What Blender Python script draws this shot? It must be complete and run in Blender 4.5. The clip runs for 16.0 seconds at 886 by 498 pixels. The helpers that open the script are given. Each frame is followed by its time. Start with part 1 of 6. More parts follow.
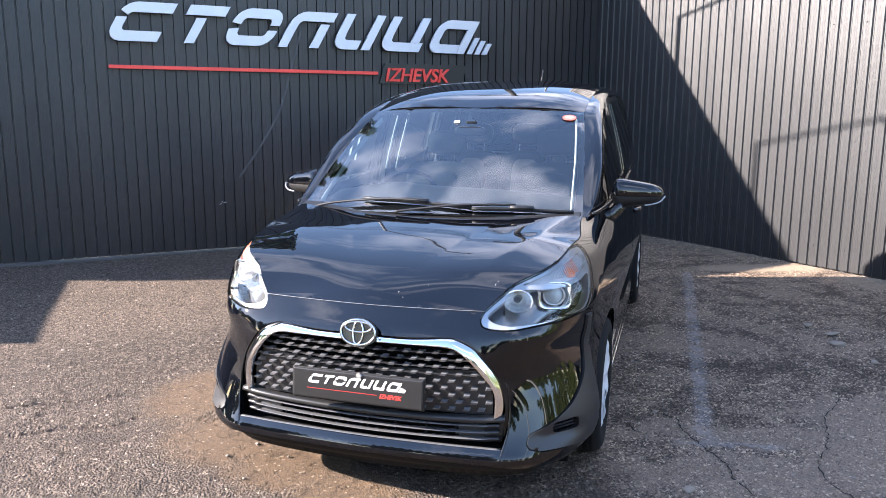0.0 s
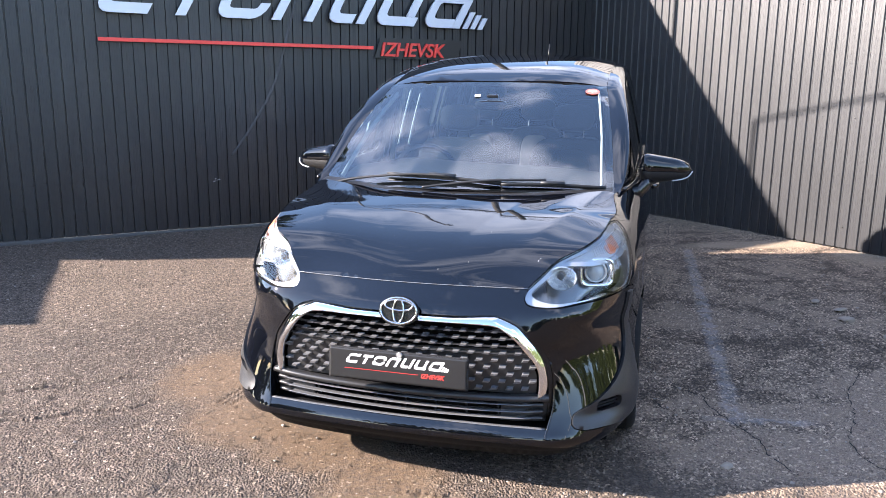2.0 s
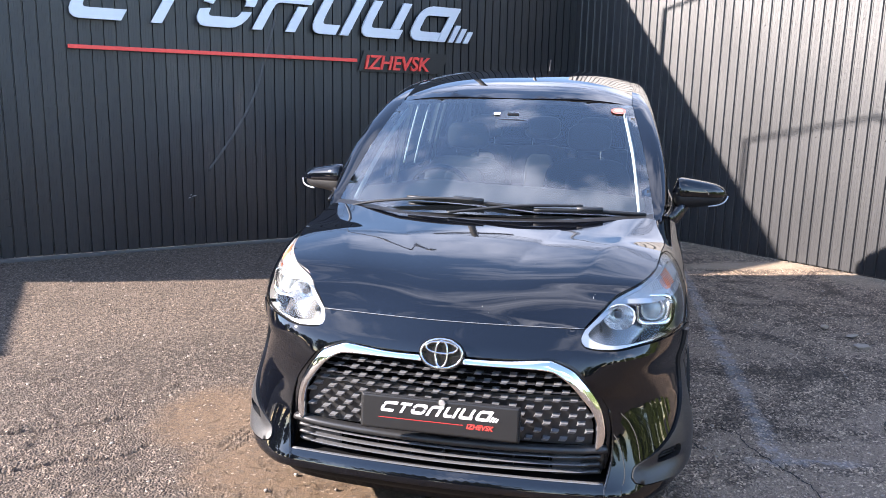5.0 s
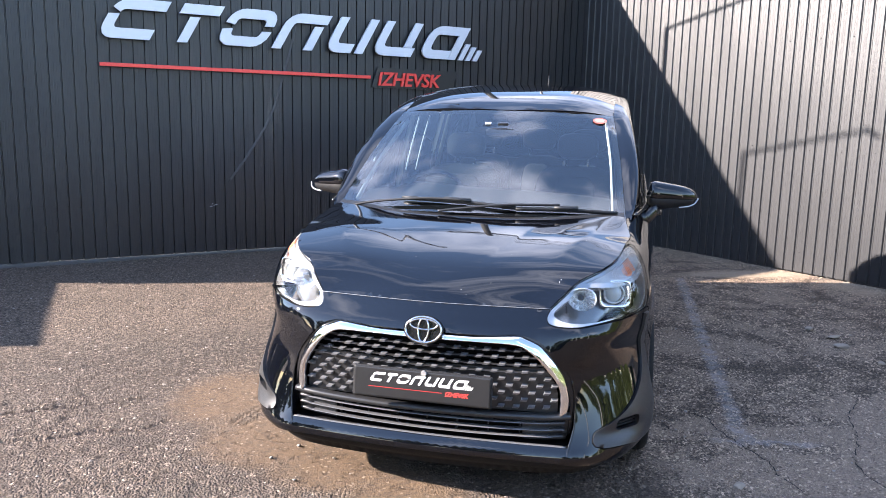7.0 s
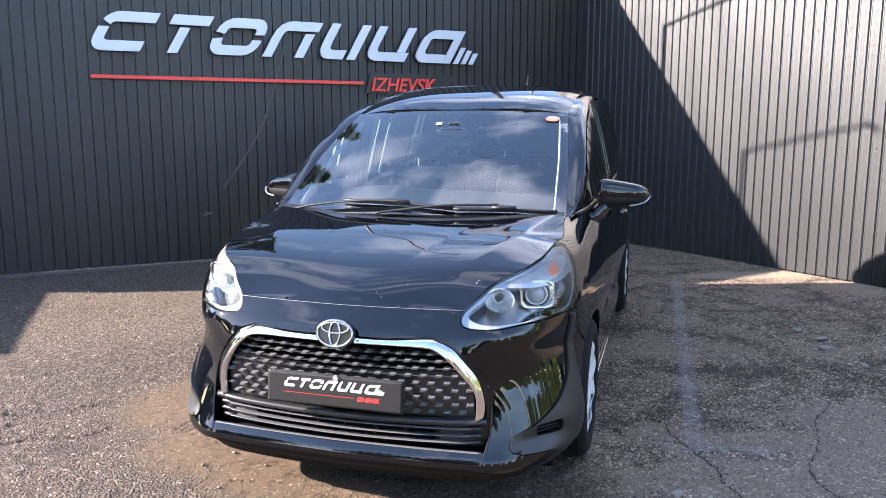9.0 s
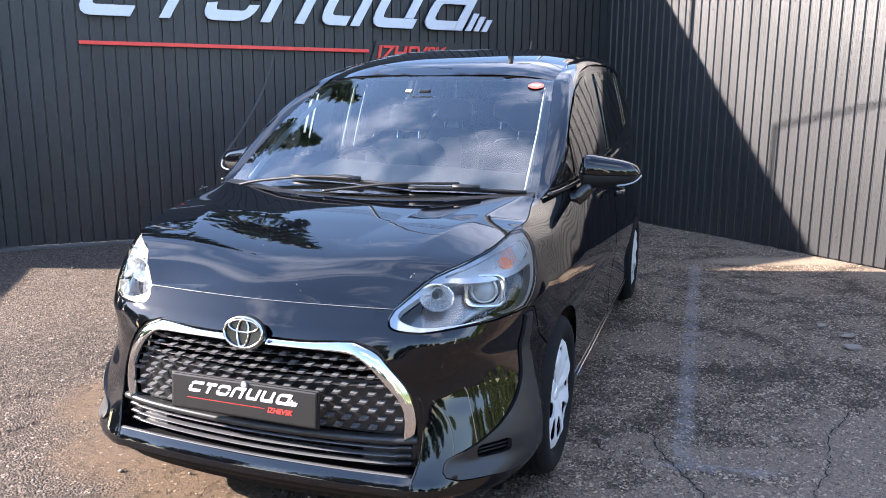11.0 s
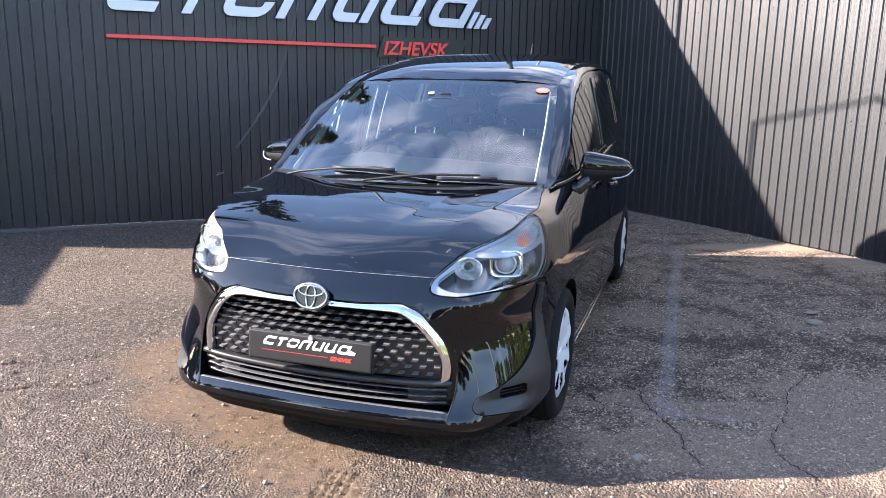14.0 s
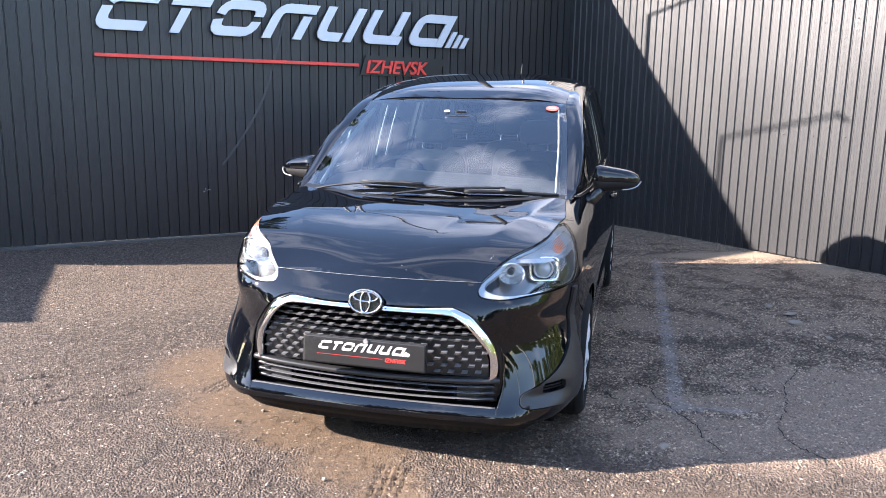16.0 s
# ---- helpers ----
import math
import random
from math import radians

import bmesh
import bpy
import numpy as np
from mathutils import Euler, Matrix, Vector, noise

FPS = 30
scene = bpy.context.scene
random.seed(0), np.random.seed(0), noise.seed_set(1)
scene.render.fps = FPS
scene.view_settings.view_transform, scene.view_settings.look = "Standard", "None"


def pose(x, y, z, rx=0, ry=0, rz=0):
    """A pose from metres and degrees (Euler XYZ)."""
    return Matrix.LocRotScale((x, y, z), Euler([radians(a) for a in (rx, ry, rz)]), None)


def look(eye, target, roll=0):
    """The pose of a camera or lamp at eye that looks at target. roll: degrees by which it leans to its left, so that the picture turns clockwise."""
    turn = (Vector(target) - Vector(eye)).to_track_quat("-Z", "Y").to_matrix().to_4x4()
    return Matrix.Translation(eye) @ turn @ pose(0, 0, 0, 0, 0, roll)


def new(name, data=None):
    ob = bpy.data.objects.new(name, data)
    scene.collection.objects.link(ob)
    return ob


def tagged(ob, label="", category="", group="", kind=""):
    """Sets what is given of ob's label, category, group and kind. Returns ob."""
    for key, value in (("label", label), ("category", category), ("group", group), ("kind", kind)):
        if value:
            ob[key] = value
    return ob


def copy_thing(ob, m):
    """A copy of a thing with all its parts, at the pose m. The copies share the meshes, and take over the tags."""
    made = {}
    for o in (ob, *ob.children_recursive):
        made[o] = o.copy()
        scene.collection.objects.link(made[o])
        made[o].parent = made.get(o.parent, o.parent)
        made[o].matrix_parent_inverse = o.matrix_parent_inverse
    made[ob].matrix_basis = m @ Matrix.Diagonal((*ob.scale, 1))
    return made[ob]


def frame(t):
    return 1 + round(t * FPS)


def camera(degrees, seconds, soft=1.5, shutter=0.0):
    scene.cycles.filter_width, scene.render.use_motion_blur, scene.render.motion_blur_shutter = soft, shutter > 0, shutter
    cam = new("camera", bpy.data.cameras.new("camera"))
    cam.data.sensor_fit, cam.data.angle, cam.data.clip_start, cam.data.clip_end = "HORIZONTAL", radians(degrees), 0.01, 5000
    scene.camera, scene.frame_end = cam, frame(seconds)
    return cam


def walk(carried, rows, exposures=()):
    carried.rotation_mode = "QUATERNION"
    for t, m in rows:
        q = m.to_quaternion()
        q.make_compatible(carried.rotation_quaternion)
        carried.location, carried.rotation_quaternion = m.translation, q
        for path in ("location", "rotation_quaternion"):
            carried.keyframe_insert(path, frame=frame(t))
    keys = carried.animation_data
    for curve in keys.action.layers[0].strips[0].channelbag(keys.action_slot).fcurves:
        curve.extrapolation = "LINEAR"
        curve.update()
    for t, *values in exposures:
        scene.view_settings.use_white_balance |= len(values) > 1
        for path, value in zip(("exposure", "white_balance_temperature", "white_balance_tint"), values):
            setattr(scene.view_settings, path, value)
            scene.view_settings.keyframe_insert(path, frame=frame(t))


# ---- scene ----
import mathutils
import mathutils.geometry

cam = camera(60.1, 16.0, soft=0.42)
PATH = [
    (0, (0.055, -0.038, 1.514), (0.018, 1.929, 1.153), 0.3),
    (0.5, (-0.039, -0.066, 1.521), (-0.062, 1.9, 1.153), 0.5),
    (1, (-0.141, -0.087, 1.509), (-0.146, 1.876, 1.129), 0.8),
    (1.5, (-0.19, -0.076, 1.505), (-0.179, 1.885, 1.109), 0.7),
    (2, (-0.192, 0.034, 1.489), (-0.162, 1.99, 1.074), 0.5),
    (2.5, (-0.188, 0.205, 1.493), (-0.128, 2.157, 1.065), 0.3),
    (3, (-0.243, 0.339, 1.488), (-0.144, 2.289, 1.056), 0.5),
    (3.5, (-0.413, 0.392, 1.503), (-0.275, 2.34, 1.073), 1.0),
    (3.7, (-0.492, 0.394, 1.498), (-0.342, 2.343, 1.077), 1.2),
    (5.8, (-0.455, 0.168, 1.504), (-0.335, 2.132, 1.141), 1.5),
    (6, (-0.416, 0.111, 1.498), (-0.305, 2.076, 1.142), 1.5),
    (6.5, (-0.363, 0.021, 1.49), (-0.269, 1.989, 1.146), 1.4),
    (7, (-0.36, -0.035, 1.464), (-0.277, 1.934, 1.128), 1.3),
    (7.5, (-0.334, -0.064, 1.451), (-0.264, 1.907, 1.12), 0.9),
    (8, (-0.168, -0.07, 1.453), (-0.12, 1.902, 1.126), 0.5),
    (8.5, (0.018, -0.042, 1.448), (0.034, 1.931, 1.124), 0.1),
    (9, (0.1, 0.025, 1.435), (0.085, 1.999, 1.116), -0.0),
    (9.2, (0.125, 0.084, 1.427), (0.1, 2.059, 1.11), -0.1),
    (11.3, (0.491, 0.484, 1.395), (0.348, 2.438, 0.995), 0.4),
    (11.5, (0.513, 0.486, 1.378), (0.355, 2.437, 0.967), 0.5),
    (12, (0.518, 0.485, 1.371), (0.348, 2.427, 0.923), 0.9),
    (12.5, (0.452, 0.361, 1.408), (0.295, 2.299, 0.942), 1.1),
    (13, (0.343, 0.168, 1.445), (0.214, 2.109, 0.981), 1.1),
    (13.5, (0.304, 0.024, 1.475), (0.201, 1.971, 1.029), 1.1),
    (14, (0.303, -0.084, 1.486), (0.223, 1.87, 1.068), 1.1),
    (14.5, (0.278, -0.215, 1.478), (0.223, 1.746, 1.085), 1.1),
    (15, (0.188, -0.284, 1.48), (0.168, 1.68, 1.101), 1.2),
    (15.5, (0.015, -0.302, 1.487), (0.036, 1.663, 1.114), 1.2),
    (16, (-0.078, -0.311, 1.49), (-0.027, 1.653, 1.115), 1.0),
]
walk(cam, [(t, look(eye, target, roll)) for t, eye, target, roll in PATH], [(0, 2.76, 6380, 17), (16, 2.76, 6380, 17)])
world = bpy.data.worlds.new("world")
scene.world = world
world.use_nodes = True
SUN_WAY = Vector((6.47, 0.5, -3.0)).normalized()


def build_sky():
    nt = world.node_tree
    nt.nodes.clear()
    out = nt.nodes.new("ShaderNodeOutputWorld")
    bg = nt.nodes.new("ShaderNodeBackground")
    sky = nt.nodes.new("ShaderNodeTexSky")
    sky.sky_type = "NISHITA"
    sky.sun_disc = False
    sky.sun_elevation = math.asin(-SUN_WAY.z)
    sky.sun_rotation = math.atan2(-SUN_WAY.x, -SUN_WAY.y)
    sky.air_density, sky.dust_density, sky.ozone_density = 1.0, 0.2, 1.6
    co = nt.nodes.new("ShaderNodeTexCoord")
    mp = nt.nodes.new("ShaderNodeMapping")
    mp.inputs["Scale"].default_value = (1.0, 1.3, 2.2)
    mp.inputs["Location"].default_value = (3.1, 0.7, 1.9)
    n = nt.nodes.new("ShaderNodeTexNoise")
    n.inputs["Scale"].default_value = 2.1
    n.inputs["Detail"].default_value = 9.0
    n.inputs["Roughness"].default_value = 0.58
    ramp = nt.nodes.new("ShaderNodeValToRGB")
    ramp.color_ramp.elements[0].position, ramp.color_ramp.elements[1].position = 0.54, 0.84
    mix = nt.nodes.new("ShaderNodeMix")
    mix.data_type = "RGBA"
    mix.inputs["B"].default_value = (8.8, 9.2, 10.2, 1)
    nt.links.new(co.outputs["Generated"], mp.inputs["Vector"])
    nt.links.new(mp.outputs["Vector"], n.inputs["Vector"])
    nt.links.new(n.outputs["Fac"], ramp.inputs["Fac"])
    nt.links.new(ramp.outputs["Color"], mix.inputs["Factor"])
    nt.links.new(sky.outputs["Color"], mix.inputs["A"])
    nt.links.new(mix.outputs["Result"], bg.inputs["Color"])
    bg.inputs["Strength"].default_value = 0.121
    nt.links.new(bg.outputs["Background"], out.inputs["Surface"])


build_sky()
sun = new("sun", bpy.data.lights.new("sun", "SUN"))
sun.data.energy, sun.data.angle, sun.data.color = 4.8, radians(0.6), (1.0, 0.915, 0.80)
sun.matrix_world = look((-30, -3, 13), Vector((-30, -3, 13)) + SUN_WAY)


# ---- materials ----
def mat(name, base, rough=0.5, metal=0.0, grain=0.0, scale=40.0, bump=0.0, second=None, coat=0.0, blotch=0.0, spec=0.5):
    """A surface: base colour varied by fine grain and broad blotches, with a fine relief."""
    m = bpy.data.materials.new(name)
    m.use_nodes = True
    nt = m.node_tree
    b = nt.nodes["Principled BSDF"]
    b.inputs["Roughness"].default_value, b.inputs["Metallic"].default_value = rough, metal
    b.inputs["Coat Weight"].default_value = coat
    b.inputs["Specular IOR Level"].default_value = spec
    b.inputs["Base Color"].default_value = (*base, 1)
    if grain or bump or blotch:
        co = nt.nodes.new("ShaderNodeTexCoord")
        fine = nt.nodes.new("ShaderNodeTexNoise")
        fine.inputs["Scale"].default_value, fine.inputs["Detail"].default_value = scale, 6
        nt.links.new(co.outputs["Object"], fine.inputs["Vector"])
        broad = nt.nodes.new("ShaderNodeTexNoise")
        broad.inputs["Scale"].default_value, broad.inputs["Detail"].default_value = scale * 0.06, 4
        nt.links.new(co.outputs["Object"], broad.inputs["Vector"])
        other = second or tuple(c * 0.5 for c in base)
        f = nt.nodes.new("ShaderNodeMath")
        f.operation = "MULTIPLY"
        f.inputs[1].default_value = grain
        nt.links.new(fine.outputs["Fac"], f.inputs[0])
        g = nt.nodes.new("ShaderNodeMath")
        g.operation = "MULTIPLY_ADD"
        g.inputs[1].default_value = blotch
        nt.links.new(broad.outputs["Fac"], g.inputs[0])
        nt.links.new(f.outputs[0], g.inputs[2])
        mix = nt.nodes.new("ShaderNodeMix")
        mix.data_type = "RGBA"
        mix.inputs["A"].default_value, mix.inputs["B"].default_value = (*base, 1), (*other, 1)
        nt.links.new(g.outputs[0], mix.inputs["Factor"])
        nt.links.new(mix.outputs["Result"], b.inputs["Base Color"])
        if bump:
            bp = nt.nodes.new("ShaderNodeBump")
            bp.inputs["Strength"].default_value, bp.inputs["Distance"].default_value = bump, 0.004
            nt.links.new(fine.outputs["Fac"], bp.inputs["Height"])
            nt.links.new(bp.outputs["Normal"], b.inputs["Normal"])
    return m


def glass(name, tint, gloss=0.02, ior=1.5):
    """A thin pane: tinted see-through with a mirror film by Fresnel."""
    m = bpy.data.materials.new(name)
    m.use_nodes = True
    nt = m.node_tree
    nt.nodes.remove(nt.nodes["Principled BSDF"])
    tr, gl = nt.nodes.new("ShaderNodeBsdfTransparent"), nt.nodes.new("ShaderNodeBsdfGlossy")
    fr, mx = nt.nodes.new("ShaderNodeFresnel"), nt.nodes.new("ShaderNodeMixShader")
    tr.inputs["Color"].default_value = (*tint, 1)
    gl.inputs["Roughness"].default_value = gloss
    fr.inputs["IOR"].default_value = ior
    nt.links.new(fr.outputs[0], mx.inputs[0])
    nt.links.new(tr.outputs[0], mx.inputs[1])
    nt.links.new(gl.outputs[0], mx.inputs[2])
    nt.links.new(mx.outputs[0], nt.nodes["Material Output"].inputs["Surface"])
    return m


PAINT = mat("black_paint", (0.0014, 0.0017, 0.003), 0.03, spec=0.56)
PLASTIC = mat("black_plastic", (0.009, 0.009, 0.010), 0.50, grain=0.4, scale=400, bump=0.15, spec=0.35)
GLOSS_BLACK = mat("gloss_black_plastic", (0.005, 0.005, 0.006), 0.22)
FRAME_BLACK = mat("gloss_black_frame_film", (0.005, 0.005, 0.006), 0.09)
CHROME = mat("chrome", (0.82, 0.82, 0.83), 0.06, 1.0)
RUBBER = mat("rubber", (0.0055, 0.0055, 0.006), 0.85, grain=0.5, scale=120, bump=0.3, spec=0.25)
SILVER = mat("silver_wheel_paint", (0.72, 0.73, 0.74), 0.30, 0.25)
SEAT = mat("seat_fabric", (0.014, 0.015, 0.017), 0.9, grain=0.6, scale=300, bump=0.4)
SEAT_GREY = mat("seat_panel_fabric", (0.24, 0.225, 0.21), 0.9, grain=0.5, scale=300, bump=0.4)
DASH = mat("dashboard_plastic", (0.007, 0.008, 0.010), 0.6, grain=0.4, scale=300, bump=0.2)
DARK = mat("dark_cavity", (0.003, 0.003, 0.0035), 0.9, spec=0.08)
GLASS = glass("windscreen_glass", (0.62, 0.80, 0.88), ior=2.35)
GLASS_SIDE = glass("side_glass", (0.35, 0.38, 0.38), ior=1.9)
GLASS_DARK = glass("privacy_glass", (0.05, 0.055, 0.055), ior=1.9)
LENS = glass("lamp_lens", (0.93, 0.95, 0.96), ior=1.45)
WHITE = mat("white_film", (0.85, 0.85, 0.85), 0.45)
RED = mat("red_film", (0.62, 0.05, 0.04), 0.45, grain=0.2, scale=60)
PLATE = mat("plate_black", (0.008, 0.008, 0.009), 0.4, grain=0.3, scale=200)
EDGE = mat("bonnet_edge_glint", (0.15, 0.15, 0.155), 0.3, 0.3)
AMBER = mat("amber_lens", (0.85, 0.26, 0.12), 0.15, bump=0.6, scale=160, grain=0.3)


# ---- mesh helpers ----
def part(name, bm, material, parent=None, label=""):
    """One mesh object from a bmesh or from (points, faces), under a thing or a part."""
    me = bpy.data.meshes.new(name)
    if isinstance(bm, tuple):
        me.from_pydata([tuple(map(float, p)) for p in bm[0]], [], [tuple(map(int, f)) for f in bm[1]])
        me.shade_smooth()
    else:
        bm.to_mesh(me)
        bm.free()
    for m in material if isinstance(material, (list, tuple)) else (material,):
        me.materials.append(m)
    ob = new(name, me)
    ob.parent = parent
    return tagged(ob, label)


def thing(name, label, category, at=None, group="", kind=""):
    ob = new(name)
    if at is not None:
        ob.matrix_world = at
    return tagged(ob, label, category, group, kind)


def box(sx, sy, sz, at=(0, 0, 0), bevel=0.0, turn=(0, 0, 0), bm=None):
    bm = bm or bmesh.new()
    v = bmesh.ops.create_cube(bm, size=1)["verts"]
    bmesh.ops.scale(bm, vec=(sx, sy, sz), verts=v)
    if bevel:
        es = list({e for x in v for e in x.link_edges})
        r = bmesh.ops.bevel(bm, geom=es, offset=bevel, segments=2, affect="EDGES", profile=0.6)
        v = list({x for f in r["faces"] for x in f.verts} | {x for x in v if x.is_valid})
    bmesh.ops.transform(bm, matrix=pose(*at, *turn), verts=v)
    return bm


def cyl(r0, r1, h, at=(0, 0, 0), turn=(0, 0, 0), n=24, bm=None, bevel=0.0):
    """A capped cone frustum along local z, centred."""
    bm = bm or bmesh.new()
    v = bmesh.ops.create_cone(bm, cap_ends=True, segments=n, radius1=r0, radius2=r1, depth=h)["verts"]
    if bevel:
        es = [e for e in {e for x in v for e in x.link_edges} if len(e.link_faces) == 2 and any(len(f.verts) > 4 for f in e.link_faces)]
        r = bmesh.ops.bevel(bm, geom=es, offset=bevel, segments=2, affect="EDGES", profile=0.6)
        v = list({x for f in r["faces"] for x in f.verts} | {x for x in v if x.is_valid})
    bmesh.ops.transform(bm, matrix=pose(*at, *turn), verts=v)
    return bm


def smooth(bm, angle=40):
    for f in bm.faces:
        f.smooth = True
    for e in bm.edges:
        if len(e.link_faces) == 2 and e.calc_face_angle(0) > radians(angle):
            e.smooth = False
    return bm


def lathe(profile, n=48):
    """Points and faces of a profile (r, h) turned about local x: h along x."""
    pts, faces = [], []
    m = len(profile)
    for i in range(n):
        a = 2 * math.pi * i / n
        for r, h in profile:
            pts.append((h, r * math.cos(a), r * math.sin(a)))
    for i in range(n):
        for j in range(m - 1):
            a, b = i * m + j, ((i + 1) % n) * m + j
            faces.append((a, a + 1, b + 1, b))
    return pts, faces


def spline(pts, n=24, closed=False):
    """A Catmull-Rom curve through the points."""
    p = np.array(pts, float)
    out = []
    k = len(p)
    for i in range(k if closed else k - 1):
        a, b, c, d = (p[j % k] if closed else p[min(max(j, 0), k - 1)] for j in (i - 1, i, i + 1, i + 2))
        for t in np.linspace(0, 1, n, endpoint=False):
            out.append(0.5 * (2 * b + (c - a) * t + (2 * a - 5 * b + 4 * c - d) * t * t + (3 * b - a - 3 * c + d) * t ** 3))
    if not closed:
        out.append(p[-1])
    return np.array(out)


def curve1(xs, ys):
    """A smooth function through the given values (monotone cubic)."""
    xs, ys = np.array(xs, float), np.array(ys, float)
    h = np.diff(xs)
    d = np.diff(ys) / h
    m = np.zeros(len(xs))
    for i in range(1, len(xs) - 1):
        m[i] = 0 if d[i - 1] * d[i] <= 0 else 3 * (h[i - 1] + h[i]) / ((2 * h[i] + h[i - 1]) / d[i - 1] + (h[i] + 2 * h[i - 1]) / d[i])
    m[0], m[-1] = d[0], d[-1]

    def f(x):
        x = np.clip(np.asarray(x, float), xs[0], xs[-1])
        i = np.clip(np.searchsorted(xs, x) - 1, 0, len(h) - 1)
        t = (x - xs[i]) / h[i]
        return ((2 * t ** 3 - 3 * t ** 2 + 1) * ys[i] + (t ** 3 - 2 * t ** 2 + t) * h[i] * m[i]
                + (-2 * t ** 3 + 3 * t ** 2) * ys[i + 1] + (t ** 3 - t ** 2) * h[i] * m[i + 1])
    return f


def inside(poly, pts):
    x, y = pts[:, 0], pts[:, 1]
    r = np.zeros(len(pts), bool)
    for (ax, ay), (bx, by) in zip(poly, np.roll(poly, -1, 0)):
        if ay != by:
            r ^= ((ay > y) != (by > y)) & (x < (bx - ax) * (y - ay) / (by - ay) + ax)
    return r


def resample(poly, step):
    out = []
    p = np.array(poly, float)
    for a, b in zip(p, np.roll(p, -1, 0)):
        k = max(1, int(round(np.linalg.norm(b - a) / step)))
        out += [a + (b - a) * i / k for i in range(k)]
    return np.array(out)


def sheet(outline, f, step=0.02, holes=(), lip=0.012, offset=0.0, mirror=False):
    """A curved panel: the outline, less its holes, in two coordinates, laid on the surface f, with its rims turned in by lip."""
    loops = [resample(outline, step)] + [resample(h, step) for h in holes]
    lo, hi = loops[0].min(0), loops[0].max(0)
    g = np.stack(np.meshgrid(np.arange(lo[0] + step / 2, hi[0], step), np.arange(lo[1] + step / 2, hi[1], step), indexing="ij"), -1).reshape(-1, 2)
    g[:, 1] += 0.25 * step * (np.round((g[:, 0] - lo[0]) / step) % 2)
    keep = inside(loops[0], g)
    for h in loops[1:]:
        keep &= ~inside(h, g)
    g = g[keep]
    rim = np.concatenate(loops)
    if len(g):
        near = np.array([np.min(np.hypot(*(rim - q).T)) for q in g])
        g = g[near > 0.45 * step]
    vs = [Vector(q) for q in rim] + [Vector(q) for q in g]
    es, k = [], 0
    for l in loops:
        es += [(k + i, k + (i + 1) % len(l)) for i in range(len(l))]
        k += len(l)
    v2, _, tris, _, _, _ = mathutils.geometry.delaunay_2d_cdt(vs, es, [], 0, 1e-6)
    v2 = np.array([tuple(q) for q in v2])
    tris = np.array([tuple(t) for t in tris])
    c = v2[tris].mean(1)
    ok = inside(loops[0], c)
    for h in loops[1:]:
        ok &= ~inside(h, c)
    tris = tris[ok]
    e = 0.002

    def at(q):
        return np.stack(f(q[:, 0], q[:, 1]), -1)
    p = at(v2)
    nrm = np.cross(at(v2 + (e, 0)) - at(v2 - (e, 0)), at(v2 + (0, e)) - at(v2 - (0, e)))
    nrm /= np.linalg.norm(nrm, axis=1, keepdims=True) + 1e-12
    p = p + nrm * offset
    pts, faces = [tuple(q) for q in p], [tuple(t) for t in tris]
    if lip:
        seen = {}
        for t in faces:
            for a, b in zip(t, t[1:] + t[:1]):
                seen[(a, b)] = seen.get((a, b), 0) + 1
        rims = [(a, b) for a, b in seen if (b, a) not in seen]
        for a, b in rims:
            k = len(pts)
            pts += [tuple(p[a]), tuple(p[b]), tuple(p[b] - nrm[b] * lip), tuple(p[a] - nrm[a] * lip)]
            faces.append((k + 1, k, k + 3, k + 2))
    if mirror:
        pts = [(-x, y, z) for x, y, z in pts]
        faces = [t[::-1] for t in faces]
    return pts, faces


def tube(path, w, t, n=10, up=None, closed=False, taper=None):
    """A bar of elliptic section (w across, t along up) swept along a path."""
    p = np.array(path, float)
    k = len(p)
    d = np.roll(p, -1, 0) - np.roll(p, 1, 0) if closed else np.gradient(p, axis=0)
    d /= np.linalg.norm(d, axis=1, keepdims=True)
    pts, faces = [], []
    for i in range(k):
        u = np.array(up[i] if up is not None and np.ndim(up) == 2 else (up if up is not None else (0, 0, 1)), float)
        s = np.cross(d[i], u)
        s /= np.linalg.norm(s) + 1e-12
        u = np.cross(s, d[i])
        sc = taper[i] if taper is not None else 1.0
        for j in range(n):
            a = 2 * math.pi * j / n
            ca, sa = math.cos(a), math.sin(a)
            pts.append(tuple(p[i] + sc * (s * w / 2 * math.copysign(abs(ca) ** 0.7, ca) + u * t / 2 * math.copysign(abs(sa) ** 0.7, sa))))
    for i in range(k if closed else k - 1):
        for j in range(n):
            a, b = i * n, ((i + 1) % k) * n
            faces.append((a + j, a + (j + 1) % n, b + (j + 1) % n, b + j))
    if not closed:
        faces.append(tuple(range(n))[::-1])
        faces.append(tuple((k - 1) * n + j for j in range(n)))
    return pts, faces


def slab(outline, h, f=lambda x, y, z: (x, y, z)):
    """A flat plate of any outline, h thick, laid by f."""
    bm = bmesh.new()
    o = np.array(outline, float)
    lower = [bm.verts.new(f(x, y, 0.0)) for x, y in o]
    upper = [bm.verts.new(f(x, y, h)) for x, y in o]
    bm.faces.new(upper)
    bm.faces.new(lower[::-1])
    for i in range(len(o)):
        j = (i + 1) % len(o)
        bm.faces.new((lower[i], lower[j], upper[j], upper[i]))
    bmesh.ops.triangulate(bm, faces=[g for g in bm.faces if len(g.verts) > 4])
    bmesh.ops.recalc_face_normals(bm, faces=bm.faces)
    return bm


